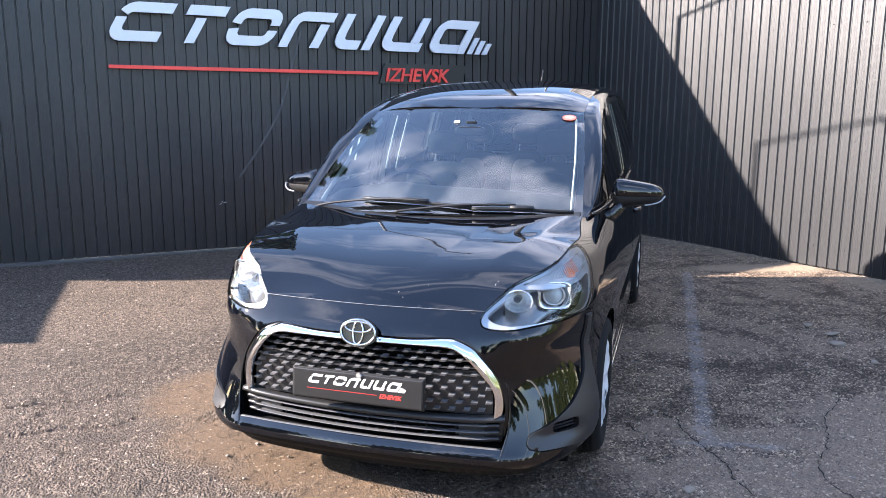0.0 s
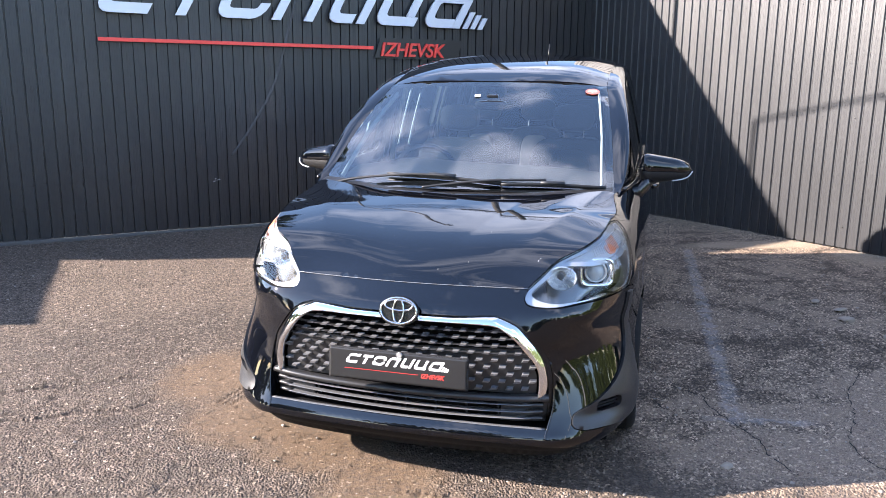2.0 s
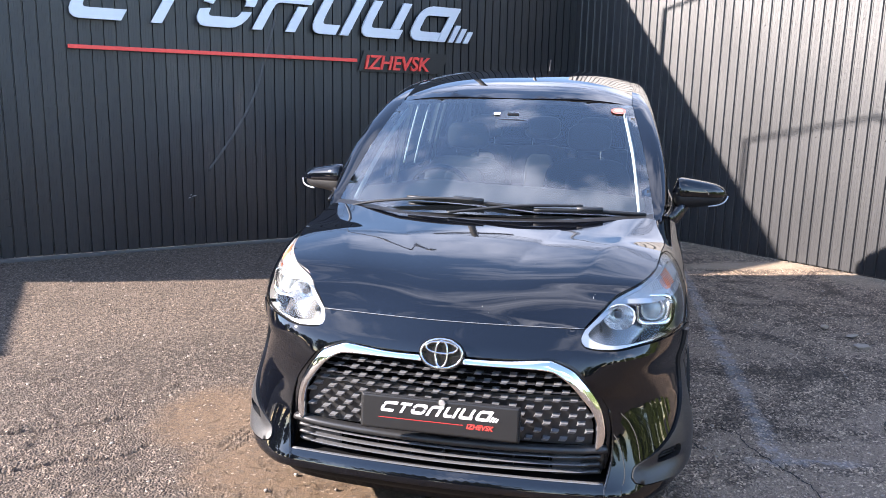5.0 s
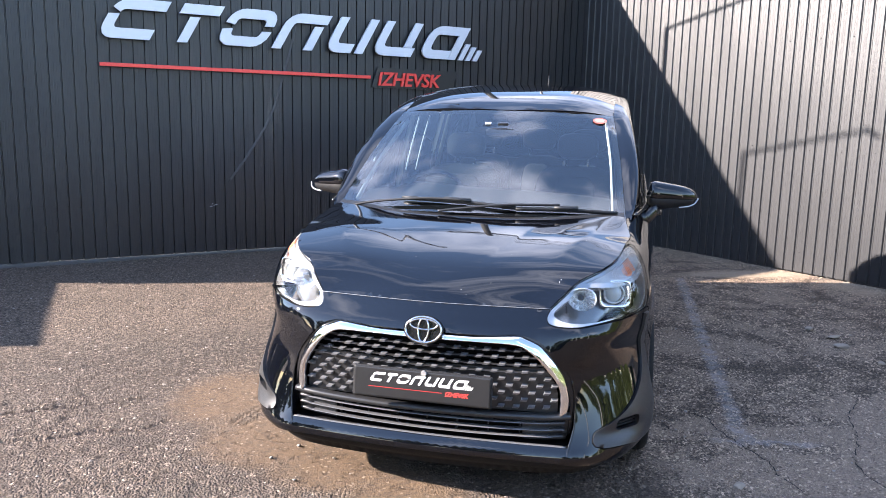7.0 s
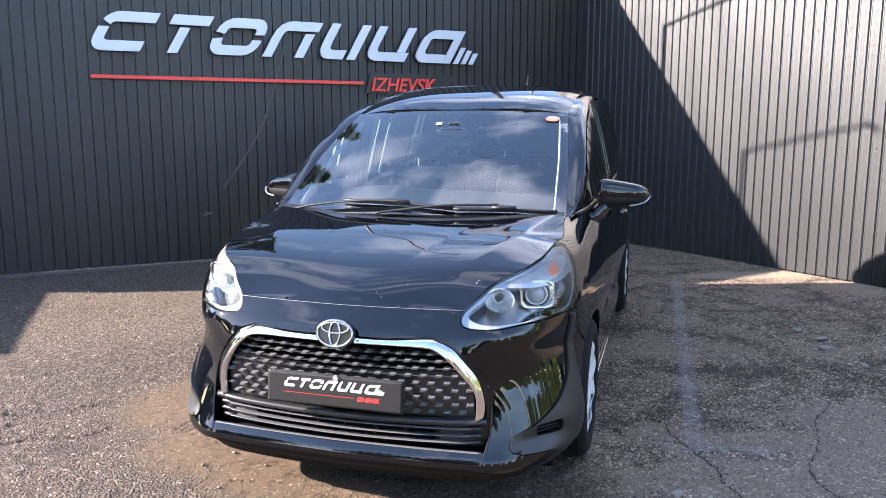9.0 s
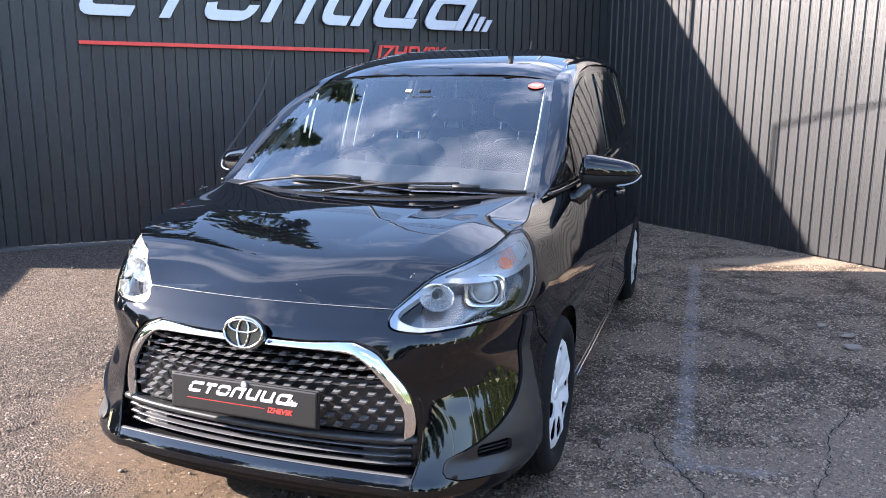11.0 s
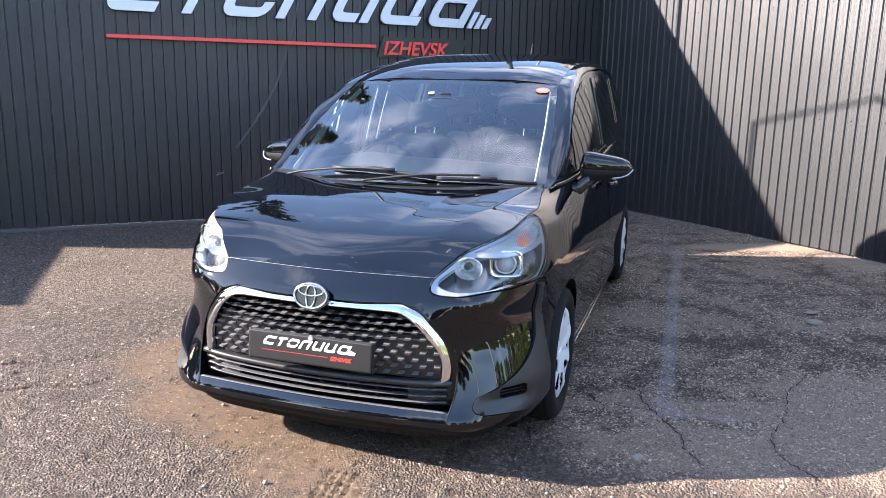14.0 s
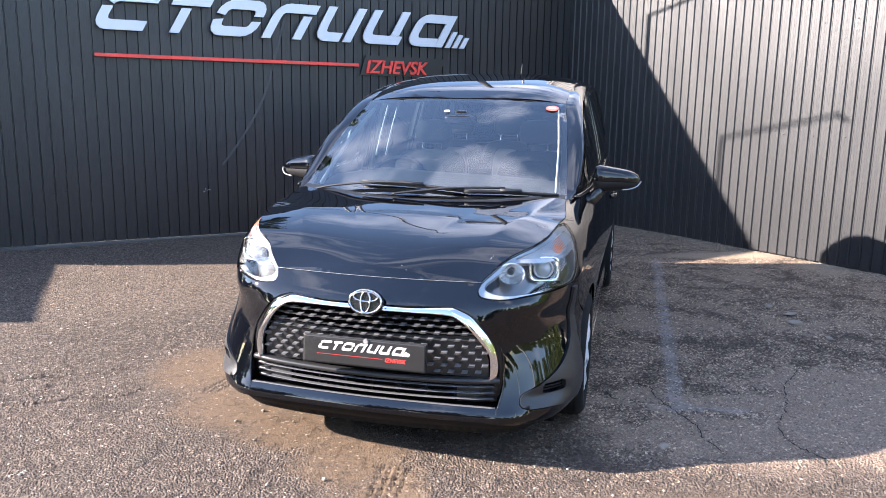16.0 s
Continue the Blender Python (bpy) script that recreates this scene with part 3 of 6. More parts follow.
def build_ground():
    def steps(*pieces):
        out = []
        for a, b, s in pieces:
            out += list(np.arange(a, b, s))
        return np.array(out)
    far = [-600, -200, -80, -40, -20, -12]
    xs = np.concatenate([far, steps((-8, -4.6, 0.2), (-4.6, 4.2, 0.012), (4.2, 9, 0.2)), [12, 20, 40, 80, 200, 600]])
    ys = np.concatenate([far, steps((-8, 2.0, 0.2), (2.0, 4.3, 0.010), (4.3, 6.0, 0.014), (6.0, 8.0, 0.022), (8.0, 10.6, 0.04)), [11.5, 13, 20, 40, 80, 200, 600]])
    gx, gy = np.meshgrid(xs, ys)
    z = 0.5 * (0.014 * stones_height(gx, gy, 0.017, 0.75, 1) * 1.0 + 0.012 * stones_height(gx + 0.01, gy + 3.3, 0.0125, 0.8, 2)) * 1.3
    z += 0.020 * stones_height(gx + 7, gy, 0.075, 0.10, 3) * 0.8
    z += 0.004 * (np.sin(gx * 2.1 + 1.3 * np.sin(gy * 1.7)) + np.sin(gy * 2.9 + gx * 0.8))
    inner = ((gx > -4.6) & (gx < 4.2) & (gy > 2.0) & (gy < 10.6)).astype(float)
    sandy = np.exp(-((gx + 1.36) / 0.34) ** 2 - ((gy - 3.82) / 0.40) ** 2) + np.exp(-((gx + 0.98) / 0.40) ** 2 - ((gy - 3.28) / 0.34) ** 2) + np.exp(-((gx + 0.66) / 0.28) ** 2 - ((gy - 3.04) / 0.24) ** 2) + np.exp(-((gx + 0.35) / 0.24) ** 2 - ((gy - 2.6) / 0.4) ** 2) + np.exp(-((gx - 0.75) / 0.95) ** 2 - ((gy - 2.1) / 0.3) ** 2)
    z = (z * (1 - 0.65 * np.clip(sandy, 0, 1)) - 0.008) * inner
    # tread marks pressed into the sand
    for x0, y0, x1, y1, rows in ((-0.29, 2.34, -0.23, 2.68, 4), (-1.21, 3.50, -1.13, 3.72, 3)):
        for k in range(rows):
            n = math.hypot(x1 - x0, y1 - y0)
            ux, uy = (x1 - x0) / n, (y1 - y0) / n
            along = (gx - x0) * ux + (gy - y0) * uy
            off = (gx - x0) * uy - (gy - y0) * ux - 0.035 * k
            z -= 0.010 * ((np.abs(off) < 0.008) & (along > 0) & (along < n) & (np.mod(along, 0.045) < 0.032))
    # the yard rises a little towards both walls
    dl = (gx - CORNER.x) * LEFT_WAY.y - (gy - CORNER.y) * LEFT_WAY.x
    dr = -((gx - CORNER.x) * RIGHT_WAY.y - (gy - CORNER.y) * RIGHT_WAY.x)
    z += 0.035 * np.clip(1 - np.abs(dl) / 1.0, 0, 1) + 0.015 * np.clip(1 - np.abs(dr) / 0.8, 0, 1)
    for c in CRACK_LINES:
        for p in c:
            k = (np.abs(xs - p[0]) < 0.04).nonzero()[0]
            l = (np.abs(ys - p[1]) < 0.04).nonzero()[0]
            if len(k) and len(l):
                s = np.ix_(l, k)
                d = np.hypot(gx[s] - p[0], gy[s] - p[1])
                z[s] = np.where(d < 0.014, np.minimum(z[s], -0.014), z[s])
    nx, ny = len(xs), len(ys)
    me = bpy.data.meshes.new("ground")
    me.vertices.add(nx * ny)
    me.vertices.foreach_set("co", np.stack((gx, gy, z), -1).astype(np.float32).ravel())
    i, j = np.meshgrid(np.arange(nx - 1), np.arange(ny - 1))
    a = (j * nx + i).ravel()
    quads = np.stack((a, a + 1, a + nx + 1, a + nx), -1).astype(np.int32)
    me.loops.add(quads.size)
    me.loops.foreach_set("vertex_index", quads.ravel())
    me.polygons.add(len(quads))
    me.polygons.foreach_set("loop_start", np.arange(0, quads.size, 4, dtype=np.int32))
    me.update(calc_edges=True)
    me.validate()
    me.shade_smooth()
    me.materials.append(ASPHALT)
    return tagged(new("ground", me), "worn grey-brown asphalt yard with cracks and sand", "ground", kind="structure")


ground = build_ground()
# near-black strips of varying width laid along the groove floors
CRACK_BLACK = mat("crack_black", (0.008, 0.007, 0.006), 0.95, grain=0.5, scale=90, bump=0.5)
for c in CRACK_LINES:
    pts, faces = [], []
    for i, (x, y) in enumerate(c):
        wide = crack_rnd.uniform(0.0012, 0.0048) * min(1, i / 3 + 0.2, (len(c) - 1 - i) / 3 + 0.2)
        pts += [(x - wide, y - wide * 0.3, -0.007), (x + wide, y + wide * 0.3, -0.007)]
    faces = [(2 * i, 2 * i + 1, 2 * i + 3, 2 * i + 2) for i in range(len(c) - 1)]
    tagged(part("ground_crack", (pts, faces), CRACK_BLACK), "dark jagged crack in the asphalt", "crack", "cracks in the asphalt", kind="structure")


def build_gravel():
    """Loose small stones strewn over the yard."""
    rng = np.random.RandomState(5)
    bm = bmesh.new()
    bmesh.ops.create_icosphere(bm, subdivisions=1, radius=1)
    v0 = np.array([tuple(v.co) for v in bm.verts])
    f0 = [tuple(v.index for v in f.verts) for f in bm.faces]
    bm.free()
    pts, faces = [], []
    for k in range(1500):
        x, y = rng.uniform(-4.2, 3.6), 2.0 + 5.5 * rng.rand() ** 1.4
        s = 0.003 + 0.007 * rng.rand() ** 4
        v = v0 * rng.uniform(0.7, 1.25, (len(v0), 1)) * s * np.array((1.2, 1.0, 0.65))
        a = rng.uniform(0, 6.28)
        v = np.stack((v[:, 0] * math.cos(a) - v[:, 1] * math.sin(a) + x, v[:, 0] * math.sin(a) + v[:, 1] * math.cos(a) + y, v[:, 2] + s * 0.2 - 0.002), -1)
        n = len(pts)
        pts += [tuple(q) for q in v]
        faces += [(p + n, q + n, r + n) for p, q, r in f0]
    m = mat("gravel_stone", (0.34, 0.29, 0.24), 0.85, grain=0.9, scale=30, second=(0.10, 0.085, 0.075), bump=0.3)
    tagged(part("gravel", (pts, faces), m), "loose small tan and grey stones on the asphalt", "gravel", kind="stuff")


build_gravel()


def loose_stone(x, y, wide, deep, high, turn, seed):
    """A flat broken piece of stone."""
    bm = bmesh.new()
    bmesh.ops.create_icosphere(bm, subdivisions=2, radius=1)
    rng = np.random.RandomState(seed)
    cut = rng.normal(size=(9, 3))
    cut /= np.linalg.norm(cut, axis=1, keepdims=True)
    for v in bm.verts:
        p = np.array(v.co)
        r = min([1.0] + [0.72 / d for d in cut @ p if d > 0.72])
        v.co = Vector(p * r * (wide, deep, high))
    bmesh.ops.rotate(bm, verts=bm.verts, matrix=Matrix.Rotation(radians(turn), 3, "Z"))
    ob = part("loose_stone", bm, STONE, None)
    ob.matrix_basis = pose(x, y, high * 0.2)
    tagged(ob, "pale flat broken stone lying on the asphalt", "stone", "stones on the asphalt")


STONE = mat("pale_stone", (0.27, 0.22, 0.175), 0.9, grain=0.7, scale=45, bump=0.8, second=(0.13, 0.105, 0.085))
for k, (x, y, a, b, h, turn) in enumerate(((2.57, 5.30, 0.036, 0.022, 0.020, 10), (2.56, 4.85, 0.060, 0.026, 0.024, -25), (2.64, 5.09, 0.055, 0.024, 0.016, 15), (1.00, 2.85, 0.034, 0.026, 0.016, 40), (2.61, 4.49, 0.026, 0.02, 0.018, 0))):
    loose_stone(x, y, a, b, h, turn, k)
# ---- car ----
CAR = pose(-0.3055, 2.714, 0, 0, 0, -15.9)
car = thing("car", "black compact people carrier with chrome-edged grille, parked on asphalt", "car", CAR)

ring = spline([(-0.3, 0.012), (0, 0), (0.3, 0.012), (0.5, 0.035), (0.6, 0.068), (0.685, 0.135), (0.745, 0.22), (0.79, 0.33), (0.818, 0.45), (0.840, 0.62),
               (0.854, 0.9), (0.86, 1.5), (0.86, 2.3), (0.86, 3.0), (0.852, 3.5), (0.80, 3.93), (0.68, 4.08), (0.4, 4.135), (0, 4.14), (-0.4, 4.135)], 40)[40:-40]
run = np.concatenate([[0], np.cumsum(np.hypot(*np.diff(ring, axis=0).T))])
tang = np.gradient(ring, axis=0)
tang /= np.linalg.norm(tang, axis=1, keepdims=True)
LAST = run[-1]


def u_at_y(y):
    i = np.argmax(ring[:, 1] >= y)
    return run[i]


Z_ROWS = (0.15, 0.20, 0.245, 0.282, 0.34, 0.45, 0.55, 0.62, 0.68, 0.74, 0.80, 0.86, 0.92, 0.98, 1.04, 1.12)
INSET = {
    0.00: (0.05, -0.012, -0.030, -0.008, 0.012, 0.022, 0.018, 0.008, 0.006, 0.045, 0.092, 0.135, 0.2, 0.3, 0.4, 0.5),
    0.45: (0.05, -0.016, -0.034, -0.014, 0.008, 0.018, 0.014, 0.010, 0.022, 0.058, 0.102, 0.155, 0.23, 0.32, 0.41, 0.5),
    0.57: (0.05, -0.018, -0.044, -0.026, -0.002, 0.026, 0.037, 0.030, 0.030, 0.060, 0.100, 0.15, 0.22, 0.30, 0.39, 0.48),
    0.68: (0.05, -0.012, -0.044, -0.036, -0.016, 0.019, 0.044, 0.042, 0.034, 0.060, 0.098, 0.145, 0.21, 0.29, 0.37, 0.46),
    0.84: (0.05, -0.004, -0.034, -0.039, -0.034, -0.003, 0.029, 0.040, 0.030, 0.034, 0.055, 0.088, 0.142, 0.235, 0.32, 0.42),
    1.05: (0.05, 0.006, -0.024, -0.033, -0.033, -0.011, 0.012, 0.021, 0.012, 0.008, 0.018, 0.042, 0.085, 0.165, 0.25, 0.35),
    1.32: (0.07, 0.04, 0.022, 0.018, 0.01, 0.005, 0.0, 0.002, 0.007, 0.014, 0.023, 0.034, 0.053, 0.108, 0.21, 0.32),
    1.65: (0.06, 0.04, 0.03, 0.028, 0.02, 0.012, 0.004, 0.0, 0.005, 0.011, 0.019, 0.028, 0.040, 0.064, 0.112, 0.20),
    1.88: (0.06, 0.04, 0.03, 0.029, 0.025, 0.016, 0.006, 0.0, 0.003, 0.008, 0.014, 0.022, 0.032, 0.047, 0.072, 0.12),
    2.30: (0.06, 0.04, 0.03, 0.03, 0.03, 0.022, 0.010, 0.002, 0.001, 0.005, 0.011, 0.019, 0.028, 0.041, 0.058, 0.082),
    5.00: (0.06, 0.04, 0.03, 0.03, 0.03, 0.022, 0.010, 0.002, 0.001, 0.005, 0.011, 0.019, 0.028, 0.041, 0.058, 0.082),
}
# the grille sits in an insert of its own, set back from the bumper towards its lower ends
SUNK = {0.00: (0.030, 0.028, 0.026, 0.022, 0.016), 0.45: (0.026, 0.024, 0.022, 0.018, 0.013), 0.57: (0.026, 0.024, 0.022, 0.026, 0.034)}
inset_keys = np.array(list(INSET))


def surface(table):
    """The lower body: u runs along its plan from the nose, z is the height; negative u is the other side."""
    rows = [curve1(Z_ROWS, v) for v in table.values()]

    def skin(u, z):
        u, z = np.asarray(u, float), np.asarray(z, float)
        a = np.abs(u)
        vals = np.array([r(z) for r in rows])
        i = np.clip(np.searchsorted(inset_keys, a) - 1, 0, len(inset_keys) - 2)
        kk = np.arange(a.size)
        flat = vals.reshape(len(inset_keys), -1)

        def pick(j):
            j = np.clip(j, 0, len(inset_keys) - 1).ravel()
            return flat[j, kk].reshape(a.shape)
        h = inset_keys[i + 1] - inset_keys[i]
        t = (a - inset_keys[i]) / h
        p0, p1 = pick(i), pick(i + 1)
        ip, ix = np.maximum(i - 1, 0), np.minimum(i + 2, len(inset_keys) - 1)
        m0 = np.where(i == 0, 0, (p1 - pick(ip)) / (inset_keys[i + 1] - inset_keys[ip]) * h)
        m1 = (pick(ix) - p0) / (inset_keys[ix] - inset_keys[i]) * h
        ins = (2 * t ** 3 - 3 * t ** 2 + 1) * p0 + (t ** 3 - 2 * t ** 2 + t) * m0 + (-2 * t ** 3 + 3 * t ** 2) * p1 + (t ** 3 - t ** 2) * m1
        x, y = np.interp(a, run, ring[:, 0]), np.interp(a, run, ring[:, 1])
        tx, ty = np.interp(a, run, tang[:, 0]), np.interp(a, run, tang[:, 1])
        return np.sign(u + 1e-9) * (x - ty * ins), y + tx * ins, z
    return skin


body = surface(INSET)
insert = surface({k: v[:2] + SUNK[k] + v[7:] if k in SUNK else v for k, v in INSET.items()})


def one(f, u, z):
    return np.array([np.asarray(c).ravel()[0] for c in f(np.array([u]), np.array([z]))])


def both(poly):
    """A half outline from the middle line outwards and back, closed by its mirror image."""
    q = [(-a, b) for a, b in poly[::-1] if abs(a) > 1e-6]
    return list(poly) + q


# hood edge and lamp outline, in body coordinates
TIP, LAMP_TOP = (0.462, 0.780), (1.130, 0.967)
edge_uz = spline([TIP, (0.535, 0.832), (0.610, 0.857), (0.741, 0.889), (0.878, 0.920), LAMP_TOP, (1.28, 0.985), (1.50, 1.036)], 10)
edge = np.stack(body(edge_uz[:, 0], edge_uz[:, 1]), -1)
hood_mid = curve1((0.0, 0.055, 0.07, 0.11, 0.2, 0.3, 0.5, 0.62, 0.72, 0.85, 1.0), (0.71, 0.752, 0.770, 0.812, 0.864, 0.905, 0.960, 0.988, 1.008, 1.030, 1.050))


seam = np.stack(body(np.linspace(0, 0.44, 9), np.full(9, 0.780)), -1)


def hood(x, y):
    """The bonnet, brought down to meet the bumper along its front seam."""
    def crown(x, y):
        ex, ez = np.interp(y, edge[:, 1], edge[:, 0]), np.interp(y, edge[:, 1], edge[:, 2])
        zc = hood_mid(y)
        return zc + (ez - zc) * (np.abs(x) / ex) ** 2.2
    # a crease each side runs from the screen's corner towards the nose, and dies away there
    xc = 0.30 + 0.41 * y
    d = np.abs(x) - xc
    wide = np.where(d > 0, np.maximum(np.interp(y, edge[:, 1], edge[:, 0]) - xc, 0.03), 0.26)
    grow = np.clip((y - 0.08) / 0.45, 0, 1)
    ridge = 0.011 * np.clip(1 - (np.sqrt(d * d + 0.007 ** 2) - 0.007) / wide, 0, 1) * grow * grow * (3 - 2 * grow)
    # behind a curved fold the panel lies flatter, up to the screen
    e = y - 0.545 - 5.5 * np.clip(np.abs(x) - 0.30, 0, 1) ** 2
    ridge = ridge - 0.012 * 0.007 * np.logaddexp(0, e / 0.007)
    yf = np.interp(np.abs(x), seam[:, 0], seam[:, 1])
    return x, y, crown(x, y) + ridge + (0.780 - crown(x, yf)) * np.exp(-(np.clip(y - yf, 0, 1) / 0.07) ** 2)


def arch(yc, r, a0, a1, n=16):
    """Points of a wheel arch, in body coordinates."""
    out = []
    for a in np.linspace(radians(a0), radians(a1), n):
        out.append((float(np.interp(yc - r * math.cos(a), ring[40:-60, 1], run[40:-60])), 0.30 + r * math.sin(a)))
    return out


HUB_F, HUB_R = 0.80, 3.55
U = u_at_y
lamp_low = spline([TIP, (0.449, 0.750), (0.472, 0.726), (0.570, 0.720), (0.713, 0.728), (0.885, 0.738), (1.005, 0.749)], 6)
lamp_back = spline([(1.005, 0.749), (1.075, 0.792), (1.137, 0.853), (1.190, 0.925), (1.208, 0.958), (1.190, 0.967), LAMP_TOP], 5)
lamp_high = edge_uz[:51][::-1]
lamp_poly = list(map(tuple, lamp_low)) + list(map(tuple, lamp_back[1:-1])) + list(map(tuple, lamp_high[:-1]))

# openings of the front
mouth_half = list(map(tuple, spline([(0, 0.684), (0.20, 0.684), (0.335, 0.692), (0.375, 0.688), (0.434, 0.664), (0.499, 0.594), (0.555, 0.524), (0.572, 0.456), (0.567, 0.366), (0.547, 0.297), (0.538, 0.283)], 5))) + [(0.40, 0.283), (0, 0.281)]
pod = list(map(tuple, spline([(0.625, 0.300), (0.632, 0.324), (0.652, 0.342), (0.728, 0.371), (0.862, 0.435), (0.940, 0.490), (0.976, 0.540), (0.986, 0.620), (0.992, 0.728)], 4))) + [(1.034, 0.728), (1.052, 0.56), (1.054, 0.42), (1.03, 0.30), (0.96, 0.258), (0.86, 0.258), (0.765, 0.268), (0.665, 0.274), (0.634, 0.285)]
gap = 0.004
bump_half = [(0, 0.228), (0.5, 0.226), (0.68, 0.205), (0.95, 0.188)] + arch(HUB_F, 0.345, -12, 50, 8)
bump_half += [(1.12, 0.63), (1.055, 0.738)] + [(a, b - gap) for a, b in lamp_low[::-1]] + [(0.40, 0.777), (0.2, 0.777), (0, 0.777)]
part("front_bumper", sheet(both(bump_half), body, 0.018, [both(mouth_half), pod, [(-a, b) for a, b in pod]], lip=0.035), PAINT, car)
hood_half = [(x, y) for x, y, z in seam] + [(x - 0.0015, y) for x, y, z in edge] + [(0.5, 0.845), (0.25, 0.80), (0, 0.785)]
bonnet = part("bonnet", sheet(both(hood_half), hood, 0.012), PAINT, car)
# pale tube paints the sky's highlight along the bonnet's front edge
rim = np.stack(body(np.linspace(-0.462, 0.462, 41), np.full(41, 0.779)), -1)
part("bonnet_edge", tube(rim + np.array((0, -0.001, 0.0)), 0.0032, 0.0028, 8), EDGE, bonnet, "pale strip painted as the highlight on the bonnet's edge")
CHIPPED = mat("stone_chip_white", (0.22, 0.22, 0.22), 0.6)
for x, y, a, b in ((0.547, 0.536, 0.0030, 0.0036), (0.470, 0.202, 0.0022, 0.0095), (0.476, 0.216, 0.0050, 0.0020), (0.213, 0.172, 0.0024, 0.0028), (0.107, 0.128, 0.0050, 0.0024), (0.131, 0.111, 0.0026, 0.0024), (0.257, 0.369, 0.0016, 0.0050), (-0.12, 0.30, 0.0020, 0.0024)):
    spot = [(x + 0.5 * a * math.cos(k), y + 0.6 * b * math.sin(k)) for k in np.linspace(0, 2 * math.pi, 9)[:-1]]
    part("stone_chip", sheet(spot, hood, 0.01, lip=0.0, offset=0.0007), CHIPPED, bonnet, "small white stone chip")
SIDES = ((1, False), (-1, True))
for side, mir in SIDES:
    fender = [(a, b) for a, b in lamp_back[:-1]] + [(a, b - 0.001) for a, b in edge_uz[51:]] + [(U(1.2), 1.045), (U(1.2), 0.6), (U(1.2), 0.22)]
    fender += arch(HUB_F, 0.345, 52, 195, 20)[::-1] + [(1.125, 0.63), (1.06, 0.740)]
    part("fender", sheet(fender, body, 0.014, mirror=mir), PAINT, car)
    part("front_door_panel", sheet([(U(1.208), 0.23), (U(2.26), 0.23), (U(2.26), 1.085), (U(1.7), 1.07), (U(1.208), 1.055)], body, 0.04, mirror=mir), PAINT, car)
    part("sliding_door_panel", sheet([(U(2.268), 0.23), (U(3.15), 0.23), (U(3.22), 0.6), (U(3.22), 1.12), (U(2.268), 1.085)], body, 0.05, mirror=mir), PAINT, car)
    quarter = [(U(3.228), 0.62)] + arch(HUB_R, 0.345, 75, 185, 12) + [(U(3.97), 0.2), (LAST - 0.02, 0.2), (LAST - 0.02, 1.12), (U(3.228), 1.12)]
    part("rear_quarter", sheet(quarter, body, 0.05, mirror=mir), PAINT, car)
    part("sill", sheet([(U(1.15), 0.15), (U(3.2), 0.15), (U(3.2), 0.222), (U(1.15), 0.222)], body, 0.05, mirror=mir), PLASTIC, car)

roof_mid = curve1((1.5, 1.66, 1.8, 2.0, 2.3, 2.7, 3.0, 3.5, 4.0, 4.15), (1.45, 1.518, 1.578, 1.632, 1.68, 1.703, 1.708, 1.695, 1.64, 1.60))


def roof(x, y):
    return x, y, roof_mid(y) - 0.055 * np.abs(x / 0.6) ** 3.6


def screen(x, s):
    """The windscreen: s from 0 at its foot to 1 at its head."""
    return x, 0.83 + 0.83 * s + 0.07 * (x / 0.65) ** 2, 1.030 + 0.487 * s - 0.015 * (x / 0.6) ** 2 + 0.025 * np.sin(np.pi * s)


def flank(y, z):
    """The upper side with its windows."""
    t = np.clip((z - 1.05) / 0.5, -0.2, 1.2)
    return 0.795 - 0.115 * np.sign(t) * np.abs(t) ** 1.25 - 0.02 * ((y - 2.5) / 1.5) ** 2 - 0.06 * (np.clip(1.35 - y, 0, 1) / 0.45) ** 2, y, z


ws = both([(0, 0.0), (0.35, 0.0), (0.70, 0.02), (0.655, 0.5), (0.597, 0.99), (0.3, 0.995), (0, 0.995)])
w_in = both([(0, 0.07), (0.35, 0.07), (0.63, 0.075), (0.66, 0.11), (0.625, 0.5), (0.578, 0.92), (0.55, 0.95), (0.3, 0.955), (0, 0.96)])
windscreen = part("windscreen", sheet(ws, screen, 0.04, lip=0.004), GLASS, car, "sloping windscreen glass reflecting the sky")
windscreen.visible_shadow = False
part("screen_border", sheet(ws, screen, 0.03, [w_in], lip=0.0, offset=-0.006), GLOSS_BLACK, car, "black ceramic border")
rf = both([(0, 1.664)] + [(x, 1.664 + 0.07 * (x / 0.65) ** 2) for x in (0.2, 0.4, 0.53, 0.595)] + [(0.605, 2.5), (0.6, 3.5), (0.575, 3.80), (0.50, 3.96), (0.30, 4.03), (0, 4.05)])
part("roof", sheet(rf, roof, 0.05, lip=0.02), PAINT, car)
foot_s = np.linspace(-0.02, 0.99, 16)
inner = [one(screen, np.interp(t, (0, 0.5, 1), (0.703, 0.656, 0.597)), t) for t in foot_s] + [one(roof, np.interp(y, (1.8, 2.5, 3.5, 3.80, 3.96), (0.597, 0.605, 0.6, 0.575, 0.50)), y) for y in np.linspace(1.9, 3.96, 16)]
outer_yz = spline([(0.90, 1.035), (1.06, 1.10), (1.40, 1.325), (1.70, 1.47), (1.95, 1.545), (2.3, 1.590), (3.0, 1.615), (3.5, 1.60), (3.98, 1.50)], 12)
outer = [one(flank, a, b) for a, b in outer_yz[np.linspace(0, len(outer_yz) - 1, len(inner)).astype(int)]]
